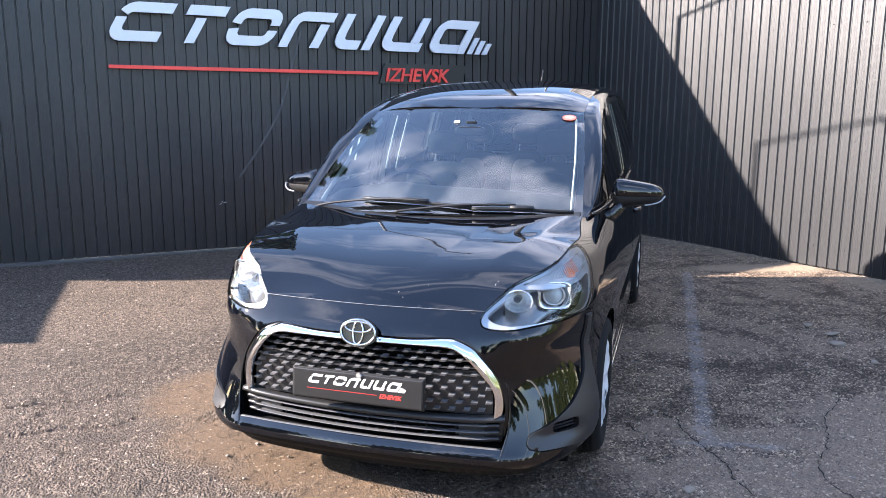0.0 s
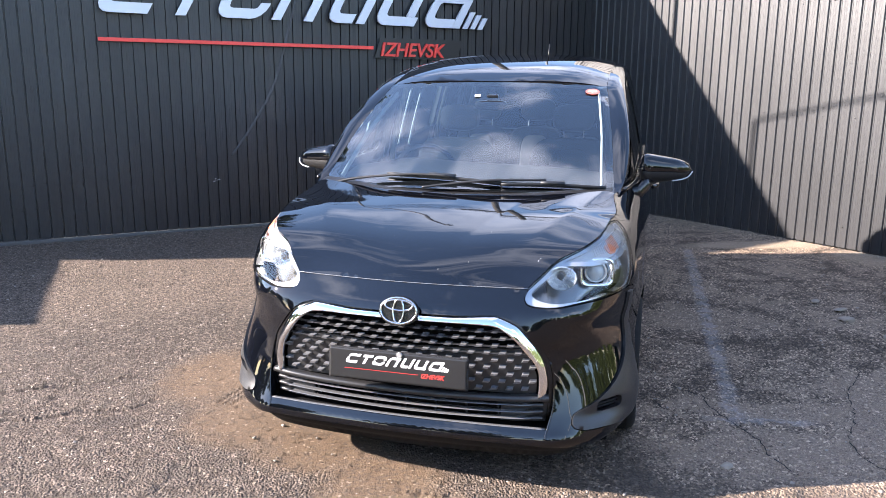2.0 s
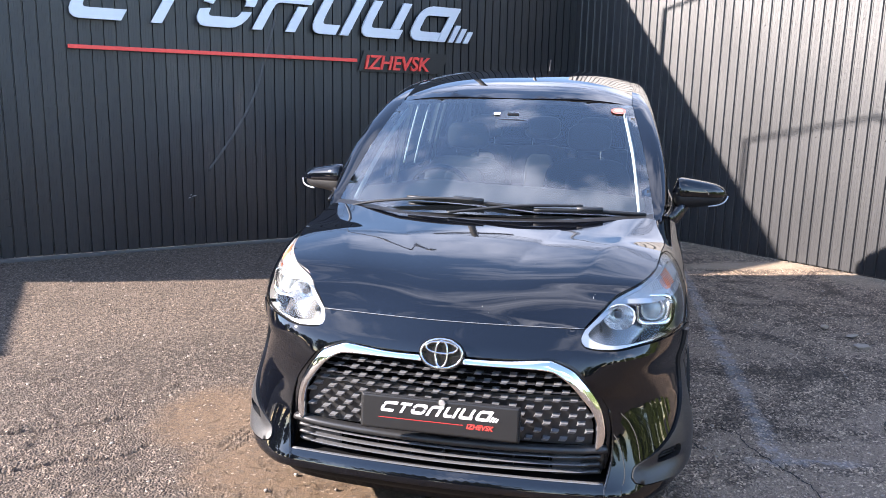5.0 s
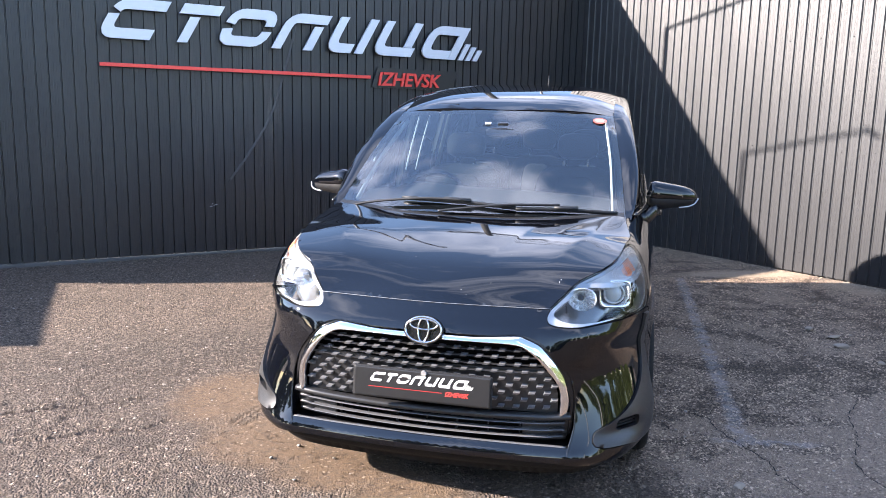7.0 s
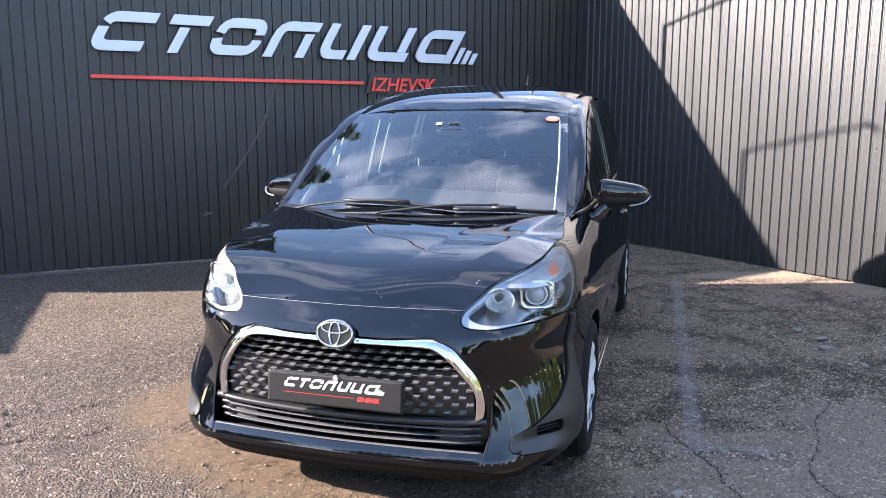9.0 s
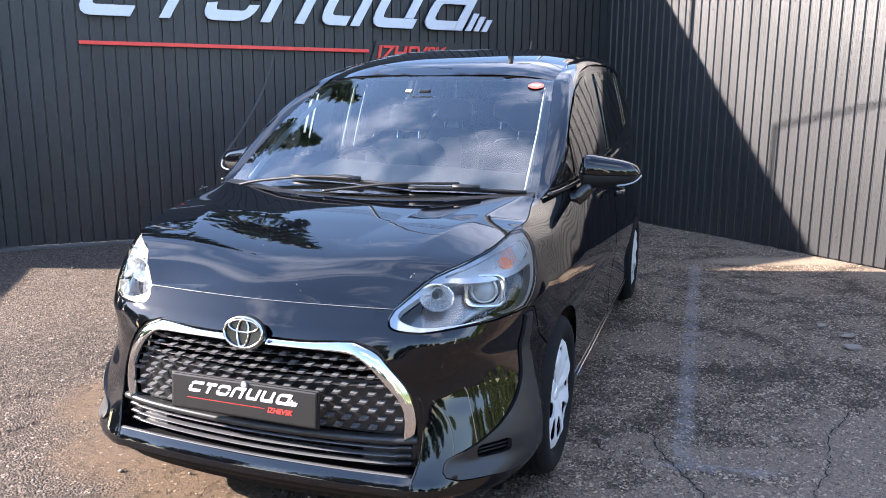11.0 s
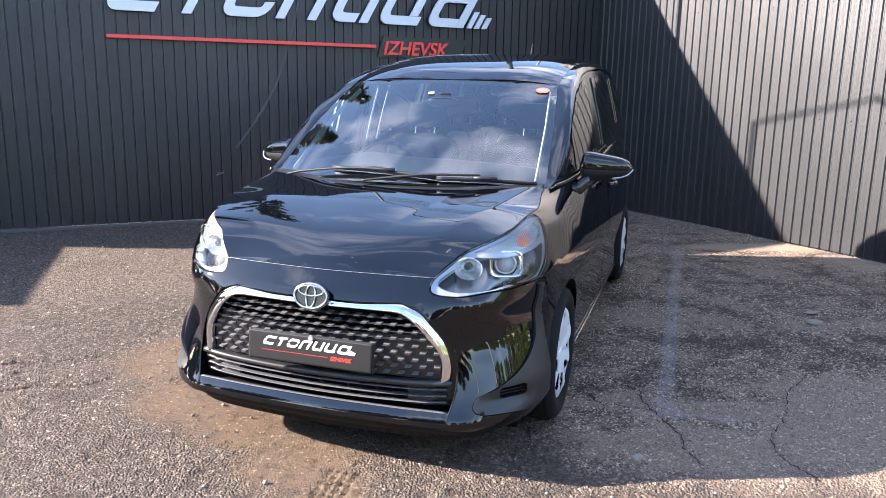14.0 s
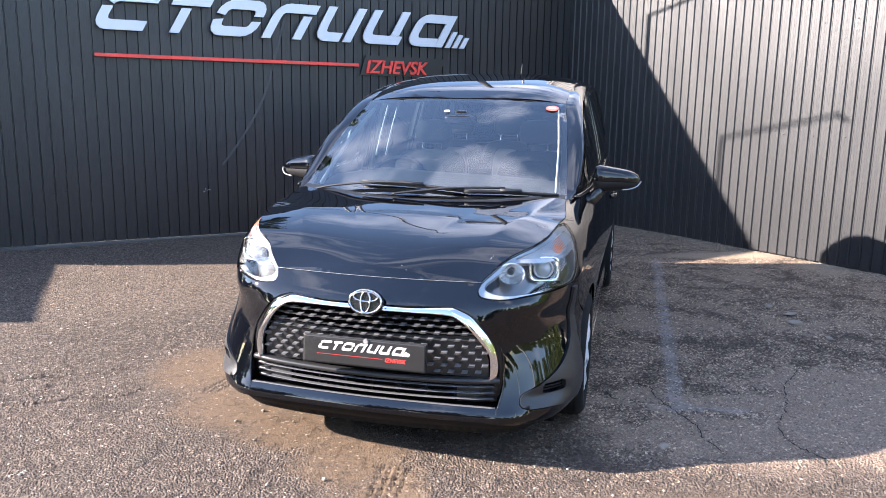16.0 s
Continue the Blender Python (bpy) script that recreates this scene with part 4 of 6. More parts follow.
# keep both rims of the pillar level with each other along the car
oy = np.array([p[1] for p in outer])
outer = [one(flank, y, np.interp(y, outer_yz[:, 0], outer_yz[:, 1])) for y in (np.clip(p[1] + 0.05, 0.9, 3.98) for p in inner)]
for side, mir in SIDES:
    pts, faces, m = [], [], 9
    for a, b in zip(inner, outer):
        w = np.linalg.norm(b - a)
        c = (a + b) / 2 + np.array((0.85, -0.20, 0.50)) * w * 0.30
        for t in np.linspace(0, 1, m):
            p = (1 - t) ** 2 * a + 2 * t * (1 - t) * c + t * t * b
            pts.append((p[0] * side, p[1], p[2]))
    for i in range(len(inner) - 1):
        for k in range(m - 1):
            faces.append((i * m + k, i * m + k + 1, (i + 1) * m + k + 1, (i + 1) * m + k))
    part("pillar_and_roof_rail", (pts, faces), PAINT, car)
    q = lambda pts: sheet(pts, flank, 0.05, lip=0.004, mirror=mir)
    WINDOWS = (("quarter_window", [(1.10, 1.075), (1.30, 1.08), (1.30, 1.215)], GLASS_SIDE),
               ("front_door_window", [(1.34, 1.08), (2.07, 1.115), (2.10, 1.535), (1.93, 1.510), (1.67, 1.440), (1.42, 1.320), (1.33, 1.255)], GLASS_SIDE),
               ("sliding_door_window", [(2.37, 1.140), (2.75, 1.165), (3.22, 1.215), (3.20, 1.575), (2.8, 1.575), (2.39, 1.548)], GLASS_DARK),
               ("rear_side_window", [(3.40, 1.24), (3.82, 1.29), (3.78, 1.49), (3.40, 1.56)], GLASS_DARK))
    for name, pts, material in WINDOWS:
        part(name, q(pts), material, car)
    frame_out = [(0.94, 1.03), (2.2, 1.05), (4.02, 1.10), (3.97, 1.50), (3.5, 1.595), (3.0, 1.61), (2.3, 1.585), (1.95, 1.54), (1.7, 1.465), (1.40, 1.32), (1.06, 1.095)]
    holes = []
    for name, pts, material in WINDOWS:
        c = np.mean(pts, 0)
        holes.append([tuple(c + (np.array(p) - c) * 0.96) for p in pts])
    part("window_frame", sheet(frame_out, flank, 0.05, holes, offset=-0.008, mirror=mir), FRAME_BLACK, car, "gloss black window surround")
part("tailgate", sheet(both([(0, 1.12), (0.62, 1.12), (0.6, 1.54), (0, 1.56)]), lambda x, z: (x, 4.14 - 0.35 * (z - 1.1) - 0.12 * (x / 0.6) ** 4, z), 0.06), PAINT, car)

# underside and dark inner shell
bm = box(1.5, 3.6, 0.10, (0, 2.10, 0.185), 0.02)
box(1.30, 0.05, 0.55, (0, 0.42, 0.50), 0.01, bm=bm)
box(1.0, 0.75, 0.35, (0, 0.80, 0.62), 0.03, bm=bm)
part("underbody", bm, DARK, car)


def wheel(parent, yc, side):
    w = part("wheel", lathe([(0.0, 0.02), (0.19, 0.02), (0.215, 0.04), (0.215, -0.09), (0.20, -0.1), (0.0, -0.1)], 40), DARK, parent, "wheel with silver plastic cover")
    w.matrix_basis = pose(side * 0.757, yc, 0.305, 7, 0, 0 if side > 0 else 180)
    tyre = [(0.208, 0.065), (0.220, 0.084), (0.245, 0.095), (0.272, 0.093), (0.290, 0.082), (0.300, 0.064), (0.304, 0.055), (0.299, 0.050), (0.304, 0.045), (0.305, 0.022), (0.299, 0.018),
            (0.305, 0.014), (0.305, -0.014), (0.299, -0.018), (0.305, -0.022), (0.304, -0.05), (0.299, -0.062), (0.285, -0.085), (0.25, -0.09), (0.2, -0.07)]
    part("tyre", lathe(tyre, 64), RUBBER, w)
    dome = curve1((0.0, 0.03, 0.06, 0.12, 0.17, 0.20, 0.214), (0.066, 0.064, 0.070, 0.083, 0.086, 0.080, 0.066))
    circ = [(0.213 * math.cos(a), 0.213 * math.sin(a)) for a in np.linspace(0, 2 * math.pi, 60, endpoint=False)]
    slots = []
    for k in range(8):
        a = 2 * math.pi * k / 8
        sl = []
        for r, da in ((0.094, -0.09), (0.13, -0.23), (0.166, -0.30), (0.186, -0.27), (0.188, 0.0), (0.166, 0.07), (0.13, 0.05), (0.100, 0.03)):
            sl.append((r * math.cos(a + da), r * math.sin(a + da)))
        slots.append(sl)

    def face(y, z):
        r = np.hypot(y, z)
        t = np.arctan2(z, y)
        return dome(r) + 0.005 * np.cos(8 * (t - 2.0 * r) + 1.2) * np.clip((r - 0.04) / 0.05, 0, 1) * np.clip((0.20 - r) / 0.02, 0, 1), y, z
    part("wheel_cover", sheet(circ, face, 0.012, slots, lip=0.006), SILVER, w, "silver wheel cover with eight slots")
    part("hub_cap", lathe([(0.0, 0.075), (0.022, 0.074), (0.027, 0.069), (0.027, 0.055)], 24), SILVER, w)
    return w


for side, mir in SIDES:
    for yc in (HUB_F, HUB_R):
        wheel(car, yc, side)
    # dark liners in the wheel arches
    for yc in (HUB_F, HUB_R):
        pts, faces = [], []
        n = 20
        for i, a in enumerate(np.linspace(radians(-10), radians(190), n)):
            for x in (0.775, 0.45):
                pts.append((side * x, yc - 0.342 * math.cos(a), 0.30 + 0.342 * math.sin(a)))
        faces = [(2 * i, 2 * i + 1, 2 * i + 3, 2 * i + 2) for i in range(n - 1)]
        part("arch_liner", (pts, faces), DARK, car)

# ---- front of the car: lamps, grille, plate ----
SILVER_TRIM = mat("lamp_bezel_silver", (0.50, 0.497, 0.493), 0.15, 0.66)
CLADDING = mat("grey_black_cladding", (0.015, 0.0155, 0.0175), 0.40, grain=0.4, scale=400, bump=0.15)
LAMP_DARK = mat("lamp_inner_grey", (0.17, 0.168, 0.165), 0.16, 0.70)
REFLECTOR = mat("lamp_reflector", (0.82, 0.83, 0.84), 0.12, 0.75, bump=1.0, scale=45)
RIBBED = mat("clear_ribbed_plastic", (0.44, 0.445, 0.45), 0.14, 0.2, bump=0.8, scale=90)
BADGE = mat("badge_chrome", (0.50, 0.50, 0.51), 0.16, 1.0)
GRILLE_BLACK = mat("grille_black_plastic", (0.016, 0.016, 0.017), 0.36, grain=0.2, scale=200)
CHIP = mat("satin_dark_chrome", (0.12, 0.12, 0.125), 0.30, 0.15)
SLAT = mat("satin_slat_paint", (0.12, 0.12, 0.125), 0.26, 0.4)
BULB = mat("projector_glass", (0.25, 0.27, 0.27), 0.04, 0.0, coat=1.0)


def shrink(poly, d, c=None):
    """An outline drawn in by d towards its inside."""
    p = np.array(poly, float)
    e = np.roll(p, -1, 0) - np.roll(p, 1, 0)
    nrm = np.stack((-e[:, 1], e[:, 0]), -1) / (np.linalg.norm(e, axis=1, keepdims=True) + 1e-9)
    area = np.sum(p[:, 0] * np.roll(p[:, 1], -1) - np.roll(p[:, 0], -1) * p[:, 1])
    return p + nrm * (d if area > 0 else -d)


def oval(cu, cz, ru, rz, n=28, power=2.0):
    return [(cu + ru * math.copysign(abs(math.cos(a)) ** (2 / power), math.cos(a)), cz + rz * math.copysign(abs(math.sin(a)) ** (2 / power), math.sin(a))) for a in np.linspace(0, 2 * math.pi, n, endpoint=False)]


def scoop(u, z):
    """The bumper's skin with the hollow of the corner cladding."""
    x, y, z = body(u, z)
    dent = 0.026 * np.exp(-((np.abs(u) - 0.77) / 0.10) ** 2 - ((z - 0.318) / 0.032) ** 2)
    return x - 0.5 * np.sign(u) * dent, y + 0.86 * dent, z


inner_low = spline([(0.477, 0.768), (0.54, 0.737), (0.72, 0.736), (0.92, 0.745), (1.02, 0.774), (1.08, 0.826), (1.115, 0.872), (1.033, 0.860), (0.91, 0.850), (0.796, 0.850), (0.666, 0.850), (0.560, 0.822)], 4, closed=True)
strip_up = spline([(0.70, 0.867), (0.80, 0.866), (0.92, 0.866), (1.04, 0.878), (1.12, 0.896), (1.165, 0.926), (1.15, 0.946), (1.06, 0.938), (0.97, 0.924), (0.86, 0.903), (0.76, 0.882)], 4, closed=True)
for side, mir in SIDES:
    lamp = part("headlamp", sheet(lamp_poly, body, 0.02, lip=0.0, offset=-0.092, mirror=mir), LAMP_DARK, car, "clear headlamp unit with amber indicator")
    part("bezel", sheet(shrink(lamp_poly, 0.004), body, 0.016, [inner_low, strip_up], lip=0.030, offset=-0.012, mirror=mir), SILVER_TRIM, lamp, "silver bezel")
    c = one(body, 0.650, 0.806)
    bowl = part("reflector", lathe([(0.0, -0.030), (0.018, -0.026), (0.032, -0.014), (0.042, 0.004), (0.046, 0.018), (0.048, 0.016)], 14), REFLECTOR, lamp, "bright high beam reflector")
    bowl.data.shade_flat()
    bowl.matrix_basis = pose(side * (c[0] - 0.016), c[1] + 0.030, c[2], 0, 0, -90 + side * 14) @ Matrix.Diagonal((1, 1.15, 0.95, 1))
    part("indicator", sheet(strip_up, body, 0.012, lip=0.0, offset=-0.026, mirror=mir), RIBBED, lamp, "clear ribbed indicator")
    part("amber_bulb_cover", sheet(oval(1.0, 0.896, 0.036, 0.018, power=2.2), body, 0.012, lip=0.004, offset=-0.021, mirror=mir), AMBER, lamp, "amber indicator bulb")
    for u in np.linspace(0.86, 1.13, 21):
        lo, hi = np.interp(u, (0.88, 1.04, 1.12), (0.872, 0.882, 0.898)), np.interp(u, (0.86, 0.97, 1.05, 1.12), (0.897, 0.917, 0.930, 0.936))
        part("rib", tube([one(body, u + 0.012 * k, lo + (hi - lo) * k) * (side, 1, 1) + np.array((-side * 0.010, 0.012, 0)) for k in (0, 0.33, 0.67, 1)], 0.003, 0.003, 6), RIBBED if abs(u - 1.0) > 0.045 else AMBER, lamp)
    c = one(body, 0.878, 0.806)
    pr = part("projector", lathe([(0.0, 0.020), (0.014, 0.018), (0.025, 0.012), (0.033, 0.002), (0.036, -0.006)], 32), BULB, lamp, "round projector lens")
    pr.matrix_basis = pose(side * (c[0] - 0.052), c[1] + 0.034, c[2] + 0.002, 0, -6, -90 + side * 24)
    for nm, parts, material in (("projector_bezel", [(0.016, 0.066, 0.053, 4.5), (0.020, 0.061, 0.048, 4.5), (0.004, 0.052, 0.043, 3.0), (-0.012, 0.046, 0.041, 2.2)], CHROME),
                                ("projector_ring", [(0.004, 0.044, 0.040, 2.0), (0.010, 0.042, 0.038, 2.0), (0.008, 0.038, 0.034, 2.0), (-0.004, 0.037, 0.033, 2.0)], SILVER_TRIM)):
        loops = [[(x, p[0], p[1]) for p in oval(0, 0, a, b, 40, e)] for x, a, b, e in parts]
        faces = [(k * 40 + i, k * 40 + (i + 1) % 40, (k + 1) * 40 + (i + 1) % 40, (k + 1) * 40 + i) for k in range(len(parts) - 1) for i in range(40)]
        rg = part(nm, (sum(loops, []), faces), material, lamp, "chrome square round the projector" if material is CHROME else "")
        rg.matrix_basis = pr.matrix_basis.copy()
    c = one(body, 0.650, 0.812)
    bulb = part("bulb_cap", cyl(0.016, 0.013, 0.03, n=16, bevel=0.003), LAMP_DARK, lamp)
    bulb.matrix_basis = pose(side * (c[0] - 0.016), c[1] + 0.030, c[2], 90, 0, 0)
    ln = part("lens", sheet(shrink(lamp_poly, 0.002), body, 0.018, lip=0.004, offset=-0.001, mirror=mir), LENS, lamp, "clear lens")
    ln.visible_shadow = False
    part("lamp_gap", sheet(shrink(lamp_poly, -0.008), body, 0.03, [shrink(lamp_poly, 0.002)], lip=0.0, offset=-0.014, mirror=mir), DARK, car)
    # lower black cladding with its blind vent
    clad = part("bumper_cladding", sheet(shrink(pod, 0.003), scoop, 0.012, [oval(0.795, 0.345, 0.062, 0.025, power=4)], lip=0.02, offset=0.009, mirror=mir), CLADDING, car, "matt grey-black corner cladding")
    part("vent_back", sheet(oval(0.795, 0.345, 0.070, 0.033, power=4), scoop, 0.02, lip=0.0, offset=-0.034, mirror=mir), DARK, clad)
    for dz in (-0.014, 0.001, 0.016):
        path = [one(scoop, u, 0.345 + dz) * (side, 1, 1) for u in np.linspace(0.738, 0.852, 8)]
        path = [p + np.array((-side * 0.012, 0.012, 0)) for p in path]
        part("vent_slat", tube(path, 0.018, 0.006, 8), PLASTIC, clad)

grille = part("grille", sheet(both(mouth_half), insert, 0.03, lip=0.0, offset=-0.075), DARK, car, "black grille with rows of short raised bars")
chrome_out = [(0.070, 0.679), (0.20, 0.679), (0.335, 0.687), (0.368, 0.682), (0.426, 0.658), (0.458, 0.628), (0.501, 0.576), (0.535, 0.519), (0.554, 0.448), (0.553, 0.404)]
chrome_in = [(0.511, 0.390), (0.513, 0.465), (0.498, 0.512), (0.468, 0.554), (0.427, 0.604), (0.382, 0.641), (0.335, 0.658), (0.20, 0.661), (0.070, 0.661)]
co, ci = spline(chrome_out, 5), spline(chrome_in, 5)


def moulding(outer_line, inner_line, side, n=70):
    """A rounded strip between two lines of the insert, leaning back at its outer edge."""
    def even(line):
        d = np.concatenate([[0], np.cumsum(np.hypot(*np.diff(line, axis=0).T))])
        return np.stack([np.interp(np.linspace(0, d[-1], n), d, line[:, k]) for k in (0, 1)], -1)
    a, b = even(outer_line), even(inner_line)
    pts, faces = [], []
    rows = [(0.0, -0.022)] + [(t, -0.006 + 0.022 * math.sin(1.45 * t ** 0.8)) for t in np.linspace(0, 1, 8)] + [(1.0, -0.012)]
    m = len(rows)
    for i in range(n):
        for t, h in rows:
            uz = a[i] + (b[i] - a[i]) * t
            p, q = one(insert, uz[0], uz[1]), one(insert, uz[0] + 0.004, uz[1])
            d = (q - p) / np.linalg.norm(q - p)
            pts.append((side * (p[0] + d[1] * h), p[1] - d[0] * h, p[2]))
    for i in range(n - 1):
        faces += [(i * m + k, i * m + k + 1, (i + 1) * m + k + 1, (i + 1) * m + k) for k in range(m - 1)]
    faces += [tuple(range(m)), tuple((n - 1) * m + k for k in range(m))]
    return pts, faces


for side, mir in SIDES:
    part("chrome_surround", moulding(co, ci[::-1], side), CHROME, grille, "chrome strip over the grille")
    rim_out = [p for p in mouth_half if p[1] > 0.30 and p[0] > 0.1]
    part("insert_rim", sheet(rim_out + [(a, b) for a, b in co[::-1] if a > 0.1], insert, 0.02, lip=0.0, offset=-0.006, mirror=mir), GLOSS_BLACK, grille)
for side, mir in SIDES:
    line = spline([(0.557, 0.522), (0.573, 0.456), (0.568, 0.366), (0.548, 0.297), (0.539, 0.272), (0.536, 0.250)], 6)
    part("mouth_edge", tube([one(body, u, z) * (side, 1, 1) + np.array((0, 0.001, 0)) for u, z in line], 0.007, 0.007, 8, up=(0, 1, 0), taper=np.concatenate([[0.3], np.ones(len(line) - 2), [0.3]])), PAINT, car)
# the lower rows stand on a closed panel, the upper ones on open ribs
closed = both([(0, 0.392), (0.508, 0.392), (0.508, 0.466), (0.494, 0.510), (0.464, 0.552), (0.452, 0.566), (0, 0.548)])
part("grille_panel", sheet(closed, insert, 0.03, lip=0.012, offset=-0.022), GRILLE_BLACK, grille, "closed black panel of the grille")


def chip():
    """One raised bar of the grille, facing local -y, with its end cut slantwise."""
    back = [(-0.014, -0.0075), (-0.010, 0.0065), (0.016, 0.0065), (0.011, -0.0075)]
    front = [(-0.013, -0.0042), (-0.007, 0.0036), (0.014, 0.0036), (0.008, -0.0042)]
    bm = bmesh.new()
    a = [bm.verts.new((x + 0.003, 0.022, z)) for x, z in back]
    b = [bm.verts.new((x, 0.0 if z > 0 else 0.003, z)) for x, z in front]
    bm.faces.new(b)
    for i in range(4):
        bm.faces.new((a[i], a[(i + 1) % 4], b[(i + 1) % 4], b[i]))
    bmesh.ops.recalc_face_normals(bm, faces=bm.faces)
    return bm


first = None
inner_poly = np.array(both([(0, 0.664)] + [tuple(p) for p in ci[::-1]] + [(0, 0.389)]))
row = 0
z = 0.407
while z < 0.660:
    lift = lambda u: 0.010 * (abs(u) / 0.5) ** 2
    for i in range(-10, 11):
        u = (i + 0.5 * (row % 2)) * 0.0575
        if not inside(shrink(inner_poly, 0.010), np.array([(u, z + lift(u))]))[0]:
            continue
        p, q = one(insert, u, z + lift(u)), one(insert, u + 0.004, z + lift(u))
        ang = math.degrees(math.atan2(q[1] - p[1], q[0] - p[0]))
        m = pose(p[0], p[1] + 0.002, p[2], 0, 0, ang)
        if first is None:
            first = part("grille_bar", chip(), CHIP, grille)
            first.data.shade_flat()
            first.matrix_basis = m
        else:
            o = new("grille_bar", first.data)
            o.parent = grille
            o.matrix_basis = m
    half = np.max(np.where(inside(inner_poly, np.stack((np.linspace(0, 0.6, 61), np.full(61, z)), -1)), np.linspace(0, 0.6, 61), 0))
    if z > 0.54:
        part("grille_rib", tube([one(insert, u, z + lift(u)) + np.array((0, 0.014, 0)) for u in np.linspace(-half, half, 40)], 0.020, 0.0035, 8), GRILLE_BLACK, grille)
    row += 1
    z += 0.0275
lower = part("lower_grille", sheet(both([(0, 0.386), (0.548, 0.388), (0.540, 0.245), (0, 0.235)]), insert, 0.03, lip=0.0, offset=-0.07), DARK, car, "open lower grille with thin slats")
for side, mir in SIDES:
    part("side_panel", sheet([(0.375, 0.386), (0.556, 0.394), (0.563, 0.366), (0.543, 0.290), (0.375, 0.286)], insert, 0.02, lip=0.01, offset=-0.014, mirror=mir), GRILLE_BLACK, lower)


def level(u):
    return 0.012 * (abs(u) / 0.53) ** 2


part("top_bar", tube([one(insert, u, 0.374 + level(u)) + np.array((0, 0.006, 0)) for u in np.linspace(-0.552, 0.552, 60)], 0.040, 0.024, 12), GRILLE_BLACK, lower)
for zz in (0.350, 0.323, 0.297):
    path = [one(insert, u, zz + level(u)) + np.array((0, 0.010, 0)) for u in np.linspace(-0.53, 0.53, 60)]
    part("slat", tube(path, 0.036, 0.0050, 10), SLAT, lower)
    for side, mir in SIDES:
        path = [one(insert, u, zz + level(u)) * (side, 1, 1) + np.array((0, 0.006, -0.0)) for u in np.linspace(0.470, 0.535, 9)]
        part("slat_end", tube(path, 0.028, 0.015, 10, taper=[0.3, 0.7, 0.95, 1, 1, 1, 1, 0.9, 0.4]), GRILLE_BLACK, lower)
shelf = [one(body, u, 0.274) + np.array((0, d, -0.004)) for u in np.linspace(-0.55, 0.55, 40) for d in (0.006, 0.16)]
part("lower_shelf", (shelf, [(2 * i, 2 * i + 2, 2 * i + 3, 2 * i + 1) for i in range(39)]), DARK, lower)
part("lip_edge", tube([one(body, u, 0.2835) + np.array((0, 0.006, 0.001)) for u in np.linspace(-0.535, 0.535, 60)], 0.016, 0.005, 8), SLAT, lower)
for u in np.linspace(-0.36, 0.36, 7):
    p = one(insert, u, 0.33)
    part("divider", box(0.005, 0.02, 0.090, (p[0], p[1] + 0.035, 0.33)), PLASTIC, lower)
CHIN = mat("matt_black_lip", (0.006, 0.006, 0.0065), 0.75, grain=0.4, scale=300, bump=0.2, spec=0.18)
lipx = sheet(both([(0, 0.140), (0.55, 0.144), (0.85, 0.152), (0.94, 0.162), (0.94, 0.195), (0.68, 0.212), (0.5, 0.232), (0, 0.234)]), body, 0.02, offset=-0.012)
part("chin", lipx, CHIN, car, "matt black lower lip")

# badge of plain rings
badge = part("badge", slab(oval(0, 0, 0.076, 0.054, 40), 0.012), GLOSS_BLACK, car, "oval badge of chrome rings")
badge.matrix_basis = pose(0, -0.004, 0.692, 78, 0, 0)
RINGS = ((0.068, 0.0470, 0, 0, 0.009), (0.052, 0.019, 0, 0.020, 0.0075), (0.020, 0.043, 0, -0.001, 0.0075))
for rx, ry, cx, cy, w in RINGS:
    loop = [(cx + rx * math.cos(a), cy + ry * math.sin(a), 0.015) for a in np.linspace(0, 2 * math.pi, 48, endpoint=False)]
    part("ring", tube(loop, w, 0.009, 8, closed=True), BADGE, badge)


# ---- lettering shapes shared by the wall sign and the plate ----
def ribbon(line, w=0.26):
    """The outline of a broad stroke along a line, with mitred corners."""
    p = np.array([q for i, q in enumerate(line) if i == 0 or math.dist(q, line[i - 1]) > 1e-4], float)
    d = np.diff(p, axis=0)
    d /= np.linalg.norm(d, axis=1, keepdims=True)
    n = np.stack((-d[:, 1], d[:, 0]), -1)
    left, right = [], []
    for i in range(len(p)):
        if i == 0:
            m = n[0]
        elif i == len(p) - 1:
            m = n[-1]
        else:
            m = n[i - 1] + n[i]
            m = m / (m @ m) * 2
        left.append(p[i] + m * w / 2)
        right.append(p[i] - m * w / 2)
    return left + right[::-1]


def bend(cx, cy, r, a0, a1, n=5):
    return [(cx + r * math.cos(radians(a)), cy + r * math.sin(radians(a))) for a in np.linspace(a0, a1, n)]


